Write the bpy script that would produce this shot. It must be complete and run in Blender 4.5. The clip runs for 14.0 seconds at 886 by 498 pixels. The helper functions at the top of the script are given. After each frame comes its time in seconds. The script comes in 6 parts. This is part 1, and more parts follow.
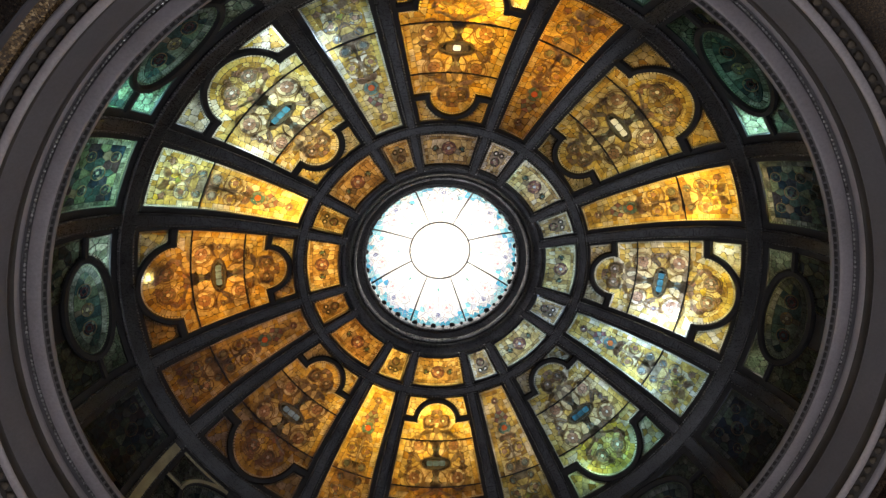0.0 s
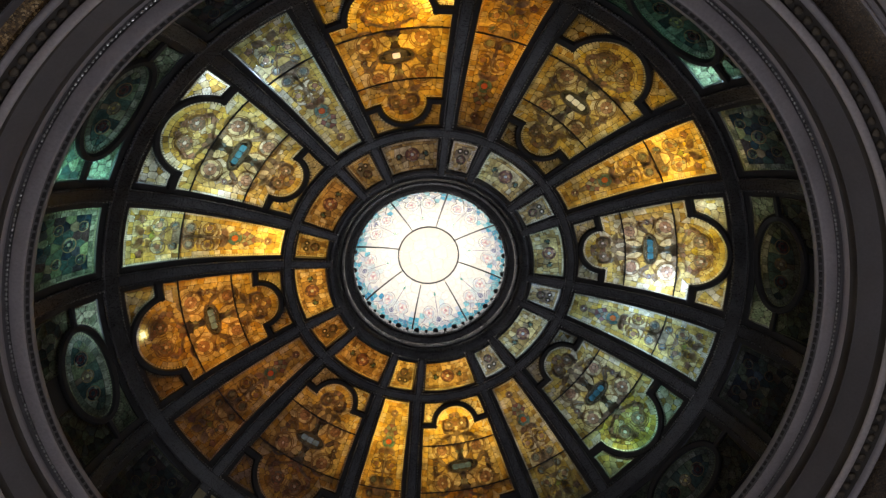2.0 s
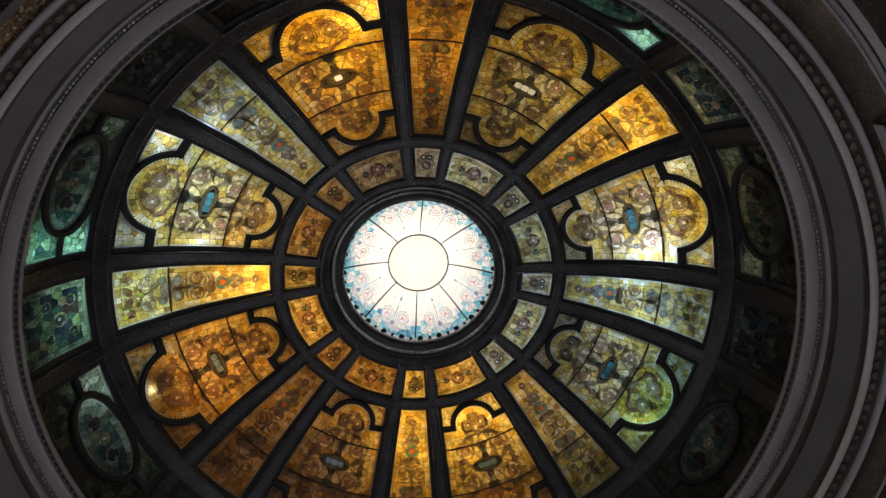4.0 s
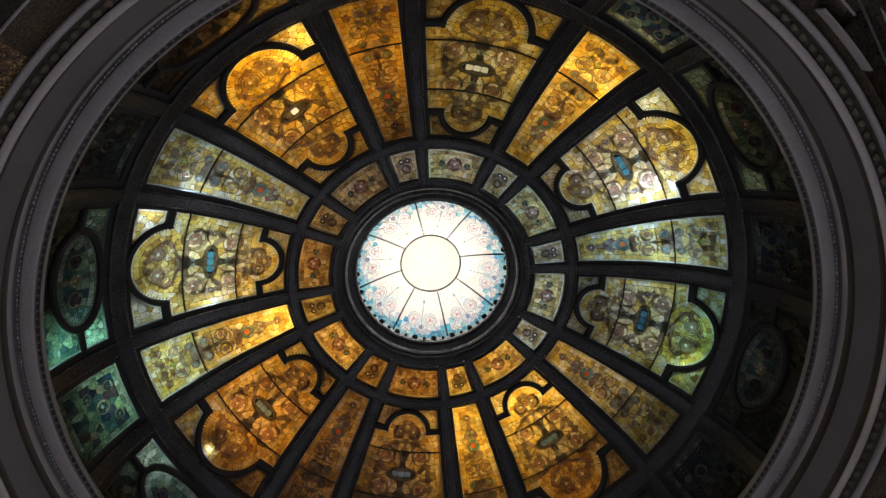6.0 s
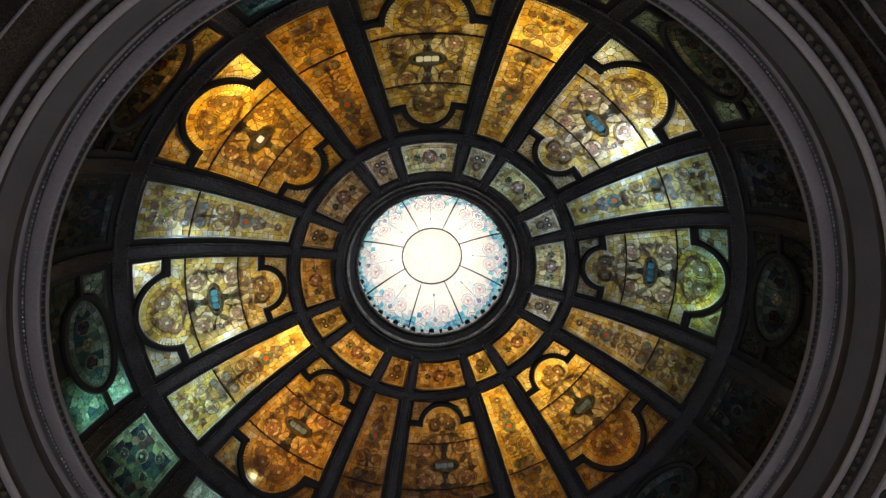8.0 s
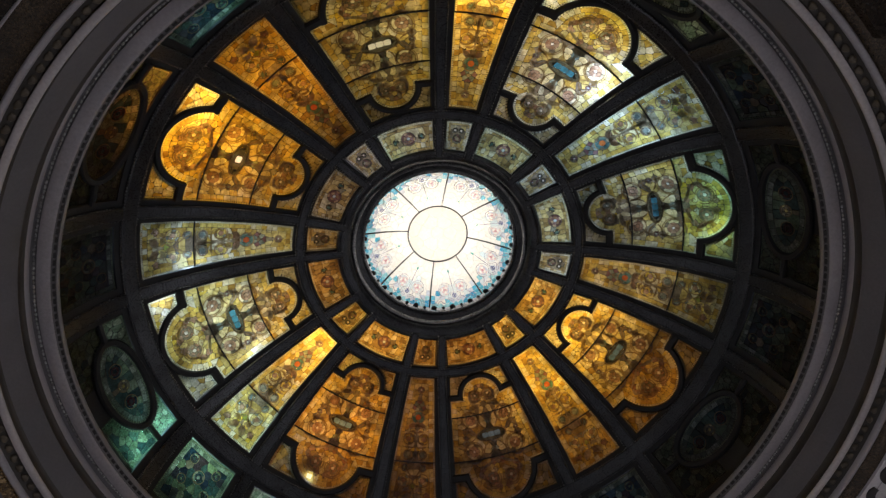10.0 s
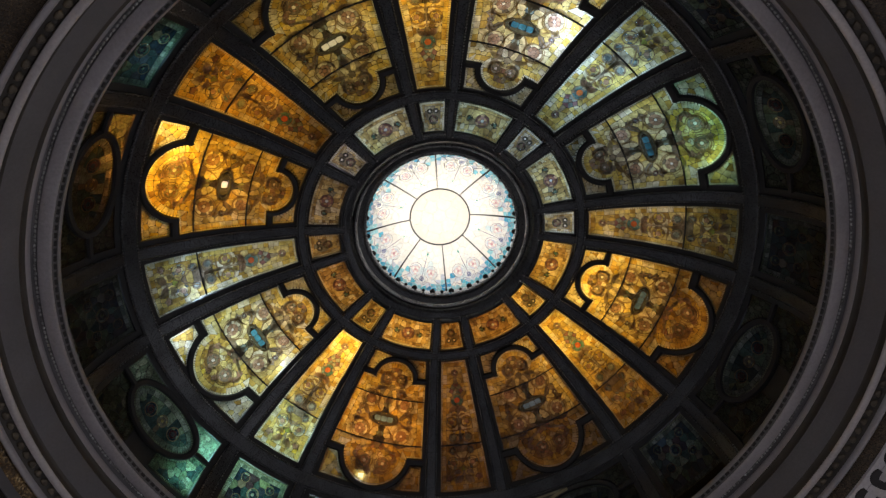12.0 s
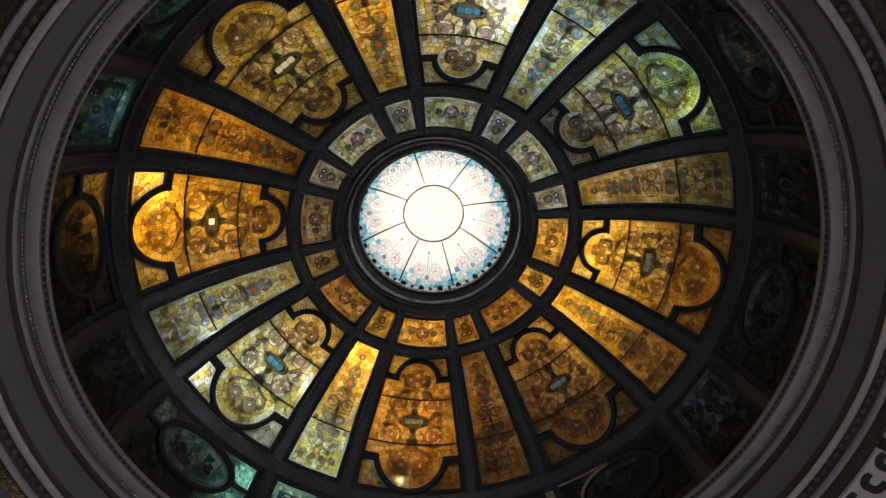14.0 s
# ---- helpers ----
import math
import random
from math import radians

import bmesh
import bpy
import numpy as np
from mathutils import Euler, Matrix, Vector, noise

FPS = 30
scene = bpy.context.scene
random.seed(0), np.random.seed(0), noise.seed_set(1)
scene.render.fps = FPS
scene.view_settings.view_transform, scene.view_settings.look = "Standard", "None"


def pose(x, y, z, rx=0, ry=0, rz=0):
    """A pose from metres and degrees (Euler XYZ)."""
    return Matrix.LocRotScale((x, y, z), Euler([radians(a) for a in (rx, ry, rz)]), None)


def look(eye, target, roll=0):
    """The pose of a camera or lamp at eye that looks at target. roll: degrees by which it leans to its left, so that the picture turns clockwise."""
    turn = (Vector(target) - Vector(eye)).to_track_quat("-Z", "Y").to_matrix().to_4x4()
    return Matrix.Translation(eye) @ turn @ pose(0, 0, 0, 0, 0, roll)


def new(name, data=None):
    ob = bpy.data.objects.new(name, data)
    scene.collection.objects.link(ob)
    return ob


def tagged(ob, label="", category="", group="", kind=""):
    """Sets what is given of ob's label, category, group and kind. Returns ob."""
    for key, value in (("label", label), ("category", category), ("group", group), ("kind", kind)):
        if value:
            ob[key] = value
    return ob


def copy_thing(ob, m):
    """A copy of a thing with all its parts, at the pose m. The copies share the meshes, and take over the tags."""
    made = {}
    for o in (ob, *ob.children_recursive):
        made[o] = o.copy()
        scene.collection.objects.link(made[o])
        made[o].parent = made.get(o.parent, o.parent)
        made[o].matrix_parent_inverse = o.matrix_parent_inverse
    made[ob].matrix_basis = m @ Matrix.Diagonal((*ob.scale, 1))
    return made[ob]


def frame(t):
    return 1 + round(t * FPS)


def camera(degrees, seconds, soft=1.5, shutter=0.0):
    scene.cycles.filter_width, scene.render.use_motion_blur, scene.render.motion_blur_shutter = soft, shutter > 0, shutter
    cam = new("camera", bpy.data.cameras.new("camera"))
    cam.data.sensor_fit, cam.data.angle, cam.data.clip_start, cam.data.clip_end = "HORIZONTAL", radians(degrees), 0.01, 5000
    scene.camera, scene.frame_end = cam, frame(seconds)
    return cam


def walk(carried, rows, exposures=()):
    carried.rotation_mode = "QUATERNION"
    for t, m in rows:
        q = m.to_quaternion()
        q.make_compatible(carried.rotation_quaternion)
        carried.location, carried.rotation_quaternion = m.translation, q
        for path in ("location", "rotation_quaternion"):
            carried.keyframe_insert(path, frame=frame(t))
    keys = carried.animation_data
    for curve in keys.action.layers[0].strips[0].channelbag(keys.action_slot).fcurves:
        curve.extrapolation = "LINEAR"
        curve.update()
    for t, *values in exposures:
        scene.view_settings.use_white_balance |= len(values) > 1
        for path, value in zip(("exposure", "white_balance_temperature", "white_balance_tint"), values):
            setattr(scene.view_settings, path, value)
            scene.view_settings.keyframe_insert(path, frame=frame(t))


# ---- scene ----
cam = camera(68.0, 14.0, 1.35)
# seconds, eye x, y, z, lean of the view off the zenith (about x, about y), turn about the dome's axis
ROWS = [
    (0.0, 0.970, 4.361, 1.648, 19.64, -3.97, -1.96),
    (0.5, 0.736, 4.413, 1.660, 19.63, -4.09, 1.32),
    (1.0, 0.491, 4.436, 1.667, 19.54, -4.22, 4.30),
    (1.5, 0.266, 4.452, 1.641, 19.40, -4.43, 6.64),
    (2.0, -0.029, 4.463, 1.654, 19.33, -4.24, 8.80),
    (2.5, -0.310, 4.493, 1.643, 19.38, -4.16, 10.98),
    (3.0, -0.586, 4.477, 1.629, 19.31, -4.09, 13.30),
    (5.5, -1.834, 4.213, 1.555, 18.84, -4.35, 31.76),
    (6.0, -2.069, 4.103, 1.569, 19.02, -4.28, 35.65),
    (6.5, -2.286, 3.994, 1.589, 19.20, -4.24, 38.76),
    (7.0, -2.507, 3.894, 1.587, 19.35, -4.26, 41.49),
    (7.5, -2.708, 3.798, 1.578, 19.58, -4.36, 44.46),
    (8.0, -2.904, 3.684, 1.565, 19.98, -4.45, 47.78),
    (10.5, -3.865, 2.799, 1.573, 22.80, -3.84, 63.56),
    (11.0, -3.967, 2.598, 1.582, 23.16, -3.88, 66.72),
    (11.5, -4.054, 2.389, 1.595, 23.35, -3.92, 69.60),
    (12.0, -4.117, 2.121, 1.577, 23.16, -3.80, 72.57),
    (12.5, -4.209, 1.890, 1.583, 23.16, -3.79, 75.60),
    (13.0, -4.274, 1.660, 1.572, 23.10, -3.84, 78.59),
    (13.5, -4.314, 1.414, 1.568, 23.02, -3.84, 81.26),
    (14.0, -4.404, 1.143, 1.612, 23.27, -3.69, 83.50),
]


def eye_pose(x, y, z, a, b, turn):
    axis = Vector((a, b, 0))
    return (Matrix.Translation((x, y, z)) @ Matrix.Rotation(radians(turn), 4, "Z")
            @ Matrix.Rotation(radians(axis.length), 4, axis.normalized()) @ Matrix.Rotation(math.pi, 4, "Y"))


walk(cam, [(t, eye_pose(*r)) for t, *r in ROWS], [(0.0, 0.0), (0.5, -0.52), (1.0, -0.58), (1.5, -0.6), (14.0, -0.6)])

# ---- world and light ----
world = bpy.data.worlds.new("world")
scene.world = world
world.use_nodes = True
wn = world.node_tree.nodes
sky = wn.new("ShaderNodeTexSky")
sky.sky_type, sky.sun_disc, sky.sun_elevation, sky.sun_rotation = "NISHITA", False, radians(35), radians(200)
wn["Background"].inputs["Strength"].default_value = 0.08
world.node_tree.links.new(sky.outputs[0], wn["Background"].inputs["Color"])

SECTOR = 45.0                       # eight sectors, each one large and one narrow panel


def az_narrow(k):
    return 180 - 22.5 - SECTOR * k


def az_large(k):
    return 180 - 45.0 - SECTOR * k


def turn(degrees):
    return Matrix.Rotation(radians(degrees), 4, "Z")


# ---- the dome's curve: height of the glass over its radius ----
DOME_R, DOME_H, DOME_Z, DOME_N = 5.76, 3.53, 9.62, 2.2


def height(r):
    return DOME_Z + DOME_H * max(1 - (r / DOME_R) ** DOME_N, 0.0) ** (1 / DOME_N)


_rs = np.concatenate([np.linspace(1.0, 5.0, 400), np.linspace(5.005, 5.745, 300)])
_zs = np.array([height(r) for r in _rs])
_ss = np.concatenate([[0], np.cumsum(np.hypot(np.diff(_rs), np.diff(_zs)))])


def S(r):
    return float(np.interp(r, _rs, _ss))


def on_dome(u, s, h=0.0):
    """A point u metres along the ring and s metres down the curve from the top, h metres proud of the glass towards the room."""
    r, z = float(np.interp(s, _ss, _rs)), float(np.interp(s, _ss, _zs))
    r2, z2 = float(np.interp(s + 0.01, _ss, _rs)), float(np.interp(s + 0.01, _ss, _zs))
    r1, z1 = float(np.interp(s - 0.01, _ss, _rs)), float(np.interp(s - 0.01, _ss, _zs))
    d = math.hypot(r2 - r1, z2 - z1)
    nr, nz = (z2 - z1) / d, -(r2 - r1) / d
    a = u / r
    rr = r + h * nr
    return (rr * math.cos(a), rr * math.sin(a), z + h * nz)


def off_dome(az, r, d):
    """A point d metres behind the glass, and the point of the glass before it."""
    p, q = Vector(on_dome(0, S(r), -d)), Vector(on_dome(0, S(r), 0))
    return turn(az) @ p, turn(az) @ q


def area_lamp(name, eye, target, size_x, size_y, watts, colour):
    data = bpy.data.lights.new(name, "AREA")
    data.shape, data.size, data.size_y = "RECTANGLE", size_x, size_y
    data.energy, data.color = watts, colour
    ob = new(name, data)
    ob.matrix_world = look(eye, target)
    return ob


WARM, AMBER, GOLDEN = (1.0, 0.47, 0.085), (1.0, 0.60, 0.11), (1.0, 0.71, 0.22)
PALE, COOL, SKY, SEA = (0.88, 0.92, 0.74), (0.70, 0.86, 1.0), (0.55, 0.73, 1.0), (0.40, 1.0, 0.85)
G = 0.385
# faint blue of lamps added to lift the dark rim panels
LIFT_BLUE = (0.62, 0.74, 1.0)
# lamps and daylight in the attic behind the glass: panel, number, radius, aside, watts, colour, size across, size along
ATTIC = [
    ("L", 0, 3.9, 0, 22, (0.93, 0.82, 0.36), 1.2, 1.4), ("L", 0, 4.7, 0, 9, GOLDEN, 0.8, 0.4), ("L", 1, 3.5, 0, 29, (1.0, 0.49, 0.035), 1.0, 1.2),
    ("L", 1, 4.5, 0.1, 92, (1.0, 0.51, 0.028), 0.7, 0.5), ("L", 2, 4.2, 0, 76, (0.75, 0.93, 0.84), 1.2, 1.2), ("L", 2, 3.1, 0, 16, AMBER, 0.7, 0.5),
    ("L", 3, 3.9, 0, 62, (1.0, 0.44, 0.055), 1.2, 1.4),
]
ATTIC += [
    ("L", 4, 3.4, 0, 15, (1.0, 0.53, 0.20), 1.0, 1.0), ("L", 5, 3.2, 0, 84, AMBER, 1.0, 1.0), ("L", 5, 4.6, 0, 13, WARM, 0.8, 0.4),
    ("L", 4, 4.6, 0, 3.5, (1.0, 0.55, 0.28), 0.8, 0.4), ("L", 6, 3.9, 0, 24, (0.72, 0.83, 0.94), 1.2, 1.4), ("L", 6, 4.7, 0, 16, (0.34, 0.95, 0.76), 0.5, 0.3),
    ("L", 7, 3.8, 0, 46, (0.86, 0.92, 0.92), 1.2, 1.4), ("L", 7, 4.8, 0, 26, (1.0, 0.82, 0.18), 0.6, 0.4),
]
ATTIC += [
    ("N", 5, 4.5, 0, 8, (1.0, 0.52, 0.16), 0.5, 0.4), ("N", 4, 4.6, 0, 3, (1.0, 0.5, 0.2), 0.5, 0.4), ("N", 0, 4.4, 0, 84, AMBER, 0.6, 0.9),
    ("N", 0, 3.2, 0, 12, GOLDEN, 0.4, 0.8), ("N", 1, 4.2, 0, 42, (1.0, 0.46, 0.05), 0.6, 1.2), ("N", 2, 4.2, 0, 29, (0.58, 0.82, 0.98), 0.6, 0.9),
]
ATTIC += [
    ("N", 2, 3.1, 0, 11, PALE, 0.4, 0.8), ("N", 3, 4.6, 0, 44, (0.62, 0.90, 0.84), 0.6, 0.6), ("N", 3, 3.2, 0, 70, AMBER, 0.4, 0.9),
    ("N", 4, 3.6, 0, 9.5, (1.0, 0.54, 0.26), 0.6, 1.6), ("N", 5, 3.2, 0, 72, AMBER, 0.5, 1.0), ("N", 6, 4.6, 0, 3.5, (0.85, 0.88, 0.6), 0.5, 0.4),
    ("N", 6, 3.6, 0, 17, (0.95, 0.82, 0.62), 0.5, 1.3), ("N", 7, 4.0, 0, 82, (0.51, 0.77, 1.0), 0.6, 1.4),
]
# bare bulbs and chinks close behind single places of the glass
# weak blue ones at radius 3.91 are lamps added to tint the long jewels
SPOTS = [
    ("L", 7, 4.15, 0.62, 26.0, SKY), ("L", 3, 3.91, 0, 0.35, (0.35, 0.65, 1.0)), ("L", 4, 3.91, 0, 0.5, (0.35, 0.65, 1.0)),
    ("L", 5, 3.91, 0, 0.5, (0.35, 0.65, 1.0)), ("L", 7, 4.4, 0.78, 7.0, SKY), ("L", 7, 3.8, 0.60, 7.0, SKY), ("L", 1, 4.72, 0.38, 9.0, GOLDEN),
    ("L", 1, 4.82, 0.88, 9.0, GOLDEN), ("L", 6, 4.72, 0.50, 4.5, (0.66, 1.0, 0.56)), ("L", 2, 3.9, -0.74, 8.0, SKY),
    ("L", 2, 4.8, 0.90, 10.0, COOL),
]
SPOTS += [
    ("L", 2, 4.8, -0.86, 1.4, SKY), ("N", 3, 2.85, 0.0, 6.0, GOLDEN), ("N", 2, 4.35, -0.36, 13.0, SKY),
    ("L", 7, 4.82, -0.9, 5.0, (0.8, 1.0, 0.8)), ("L", 7, 4.82, 0.9, 1.2, PALE), 
    ("N", 0, 4.75, 0.25, 4.5, GOLDEN), ("L", 5, 3.0, -0.2, 1.8, GOLDEN), ("L", 0, 2.1, -0.3, 0.9, SEA),
    ("L", 0, 4.1, 0.6, 1.0, PALE), ("L", 0, 3.91, 0, 0.7, (0.6, 0.75, 1.0)),
]
RIM = [
    ("N", 3, 50, (0.60, 1.0, 0.82)), ("L", 2, 9, (0.75, 0.95, 1.0)), ("L", 3, 12, (0.66, 0.86, 0.88)), ("N", 0, 12, (0.55, 0.8, 1.0)),
    ("L", 0, 8, SEA), ("L", 1, 2.5, (1.0, 0.36, 0.08)), ("L", 7, 2, (0.7, 0.85, 1.0)), ("N", 1, 4, (0.5, 0.95, 0.9)), ("N", 2, 3, LIFT_BLUE),
    ("L", 6, 3.2, LIFT_BLUE), ("L", 5, 3, LIFT_BLUE), ("L", 4, 1.6, LIFT_BLUE), ("N", 7, 3, LIFT_BLUE), ("N", 6, 2, LIFT_BLUE), ("N", 5, 4, LIFT_BLUE), ("N", 4, 1.6, LIFT_BLUE),
]
RIM_SPOTS = [
    ("L", 2, 5.36, -0.98, 11.0, (0.42, 0.95, 1.0)), ("L", 2, 5.6, -1.0, 8.0, (0.42, 1.0, 0.9)), ("L", 3, 5.34, 0.95, 2.2, COOL),
    ("N", 0, 5.245, 0.34, 1.6, AMBER), ("N", 0, 5.245, 0.0, 1.6, AMBER), ("N", 0, 5.245, -0.34, 1.6, AMBER),
    ("N", 3, 5.3, -0.4, 1.6, SEA), ("N", 3, 5.3, 0.4, 1.2, SEA), ("L", 0, 5.36, 0.98, 10.0, (0.55, 0.95, 1.0)),
]
RIM_SPOTS += [
    ("N", 1, 5.35, 0.2, 1.2, SEA), ("L", 6, 5.46, 0.0, 0.35, PALE),
    ("L", 7, 5.3, -0.45, 0.6, GOLDEN), ("L", 7, 5.3, 0.1, 0.5, GOLDEN), ("L", 7, 5.36, -0.98, 1.0, PALE),
    ("L", 7, 5.36, 0.98, 1.0, PALE), ("L", 1, 5.34, 0.98, 6.0, (1.0, 0.40, 0.06)), ("L", 1, 5.28, 0.35, 4.0, (1.0, 0.38, 0.06)), ("L", 3, 5.36, 0.55, 5.0, (0.6, 0.85, 1.0)), ("N", 1, 5.30, -0.1, 3.0, (0.4, 0.8, 1.0)), ("L", 2, 5.36, 0.98, 0.7, COOL),
]
TOPS = [(0, 11, (0.88, 0.97, 1.0)), (1, 4.5, (1.0, 0.80, 0.62)), (2, 10, (1.0, 0.55, 0.16)), (3, 22, (1.0, 0.56, 0.12)), (4, 11, WARM), (5, 22, AMBER), (6, 13, (0.72, 0.95, 1.0)), (7, 13, (0.68, 0.97, 1.0))]
NARROW_TOPS = [(0, 5.5, COOL), (1, 3.6, (0.95, 0.9, 1.0)), (2, 4.5, (1.0, 0.66, 0.30)), (3, 8, AMBER), (4, 6, WARM), (5, 12, AMBER), (6, 8, COOL), (7, 8, SKY)]
for kind, k, r, aside, watts, colour, w, l in ATTIC:
    az = az_large(k) if kind == "L" else az_narrow(k)
    eye, target = off_dome(az + math.degrees(aside / r), r, 0.75)
    area_lamp("attic_lamp", eye, target, w, l, watts * G, colour)
for kind, k, r, aside, watts, colour in SPOTS + RIM_SPOTS:
    az = az_large(k) if kind == "L" else az_narrow(k)
    eye, target = off_dome(az + math.degrees(aside / r), r, 0.28)
    area_lamp("attic_bulb", eye, target, 0.12, 0.12, watts * G, colour)
for kind, k, watts, colour in RIM:
    az = az_large(k) if kind == "L" else az_narrow(k)
    eye, target = off_dome(az, 5.34, 0.55)
    area_lamp("rim_lamp", eye, target, 1.2 if kind == "L" else 0.7, 0.4, watts * G * 0.4, colour)
for k, watts, colour in TOPS:
    eye, target = off_dome(az_large(k), 2.25, 0.5)
    area_lamp("crown_lamp", eye, target, 0.6, 0.4, watts * G, colour)
for k, watts, colour in NARROW_TOPS:
    eye, target = off_dome(az_narrow(k), 2.25, 0.4)
    area_lamp("crown_lamp", eye, target, 0.3, 0.4, watts * G, colour)
# small lamps added close behind the clear pane and one jewel to brighten them
CHINKS = [(3, 0.19, 4.845, 0.70), (1, 0.0, 3.91, 0.12)]
for k, cu, r, watts in CHINKS:
    eye, target = off_dome(az_large(k) + math.degrees(cu / r), r, 0.07)
    area_lamp("chink_lamp", eye, target, 0.09, 0.07, watts, (0.66, 0.78, 1.0))
# lamp added over the skylight, inside the drum
area_lamp("lantern_lamp", (0, 0, 15.6), (0, 0, 13), 2.0, 2.0, 46, (0.98, 0.98, 1.0))

# unseen hall lamps, added in four wall openings; watts tuned to the cornice
HALL = 7.6
HALL_WATTS = 130
for k in range(4):
    m = turn(90 * k)
    area_lamp("window_daylight", m @ Vector((HALL - 0.05, 0, 4.0)), m @ Vector((2.5, 0, 0)), 2.4, 4.0, HALL_WATTS * (1.05, 0.42, 1.15, 2.75)[k], (0.95, 0.95, 1.0))


# ---- materials ----
def material(name):
    m = bpy.data.materials.new(name)
    m.use_nodes = True
    nt = m.node_tree
    for n in list(nt.nodes):
        nt.nodes.remove(n)
    return m, nt, nt.nodes.new("ShaderNodeOutputMaterial")


def noise_node(nt, scale, detail=4, rough=0.55, coords=None):
    n = nt.nodes.new("ShaderNodeTexNoise")
    n.inputs["Scale"].default_value, n.inputs["Detail"].default_value, n.inputs["Roughness"].default_value = scale, detail, rough
    if coords:
        nt.links.new(coords, n.inputs["Vector"])
    return n


def ramp_node(nt, stops, fac):
    r = nt.nodes.new("ShaderNodeValToRGB")
    e = r.color_ramp.elements
    while len(e) < len(stops):
        e.new(0.5)
    for el, (p, c) in zip(e, stops):
        el.position, el.color = p, (*c, 1)
    nt.links.new(fac, r.inputs[0])
    return r


def mix_node(nt, kind, fac, a, b):
    m = nt.nodes.new("ShaderNodeMix")
    m.data_type, m.blend_type = "RGBA", kind
    for value, slot in ((fac, m.inputs[0]), (a, m.inputs[6]), (b, m.inputs[7])):
        if isinstance(value, (int, float)):
            slot.default_value = value
        elif isinstance(value, tuple):
            slot.default_value = (*value, 1)
        else:
            nt.links.new(value, slot)
    return m.outputs[2]


def solid(name, colour, rough=0.6, metal=0.0, grain=40.0, vary=0.25, bump=0.15, patch=1.3, second=None, specular=0.5):
    """A painted, stone or metal surface with grain, larger patches and fine relief."""
    m, nt, out = material(name)
    b = nt.nodes.new("ShaderNodeBsdfPrincipled")
    geo = nt.nodes.new("ShaderNodeTexCoord").outputs["Object"]
    fine, coarse = noise_node(nt, grain, 5, 0.6, geo), noise_node(nt, patch, 4, 0.6, geo)
    dark = tuple(c * (1 - vary) for c in colour)
    lite = tuple(min(c * (1 + vary), 1) for c in colour)
    a = ramp_node(nt, [(0.3, dark), (0.7, lite)], coarse.outputs[0])
    c = mix_node(nt, "MULTIPLY", 0.6, a.outputs[0], ramp_node(nt, [(0.3, (0.65, 0.65, 0.65)), (0.65, (1.0, 1.0, 1.0))], fine.outputs[0]).outputs[0])
    if second:
        c = mix_node(nt, "MIX", ramp_node(nt, [(0.48, (0, 0, 0)), (0.62, (1, 1, 1))], noise_node(nt, grain * 0.35, 6, 0.7, geo).outputs[0]).outputs[0], c, second)
    nt.links.new(c, b.inputs["Base Color"])
    r = ramp_node(nt, [(0.3, (max(rough - 0.12, 0.03),) * 3), (0.7, (min(rough + 0.12, 1),) * 3)], fine.outputs[0])
    nt.links.new(r.outputs[0], b.inputs["Roughness"])
    b.inputs["Metallic"].default_value = metal
    b.inputs["Specular IOR Level"].default_value = specular
    bp = nt.nodes.new("ShaderNodeBump")
    bp.inputs["Strength"].default_value, bp.inputs["Distance"].default_value = bump, 0.01
    nt.links.new(fine.outputs[0], bp.inputs["Height"])
    nt.links.new(bp.outputs[0], b.inputs["Normal"])
    nt.links.new(b.outputs[0], out.inputs[0])
    return m


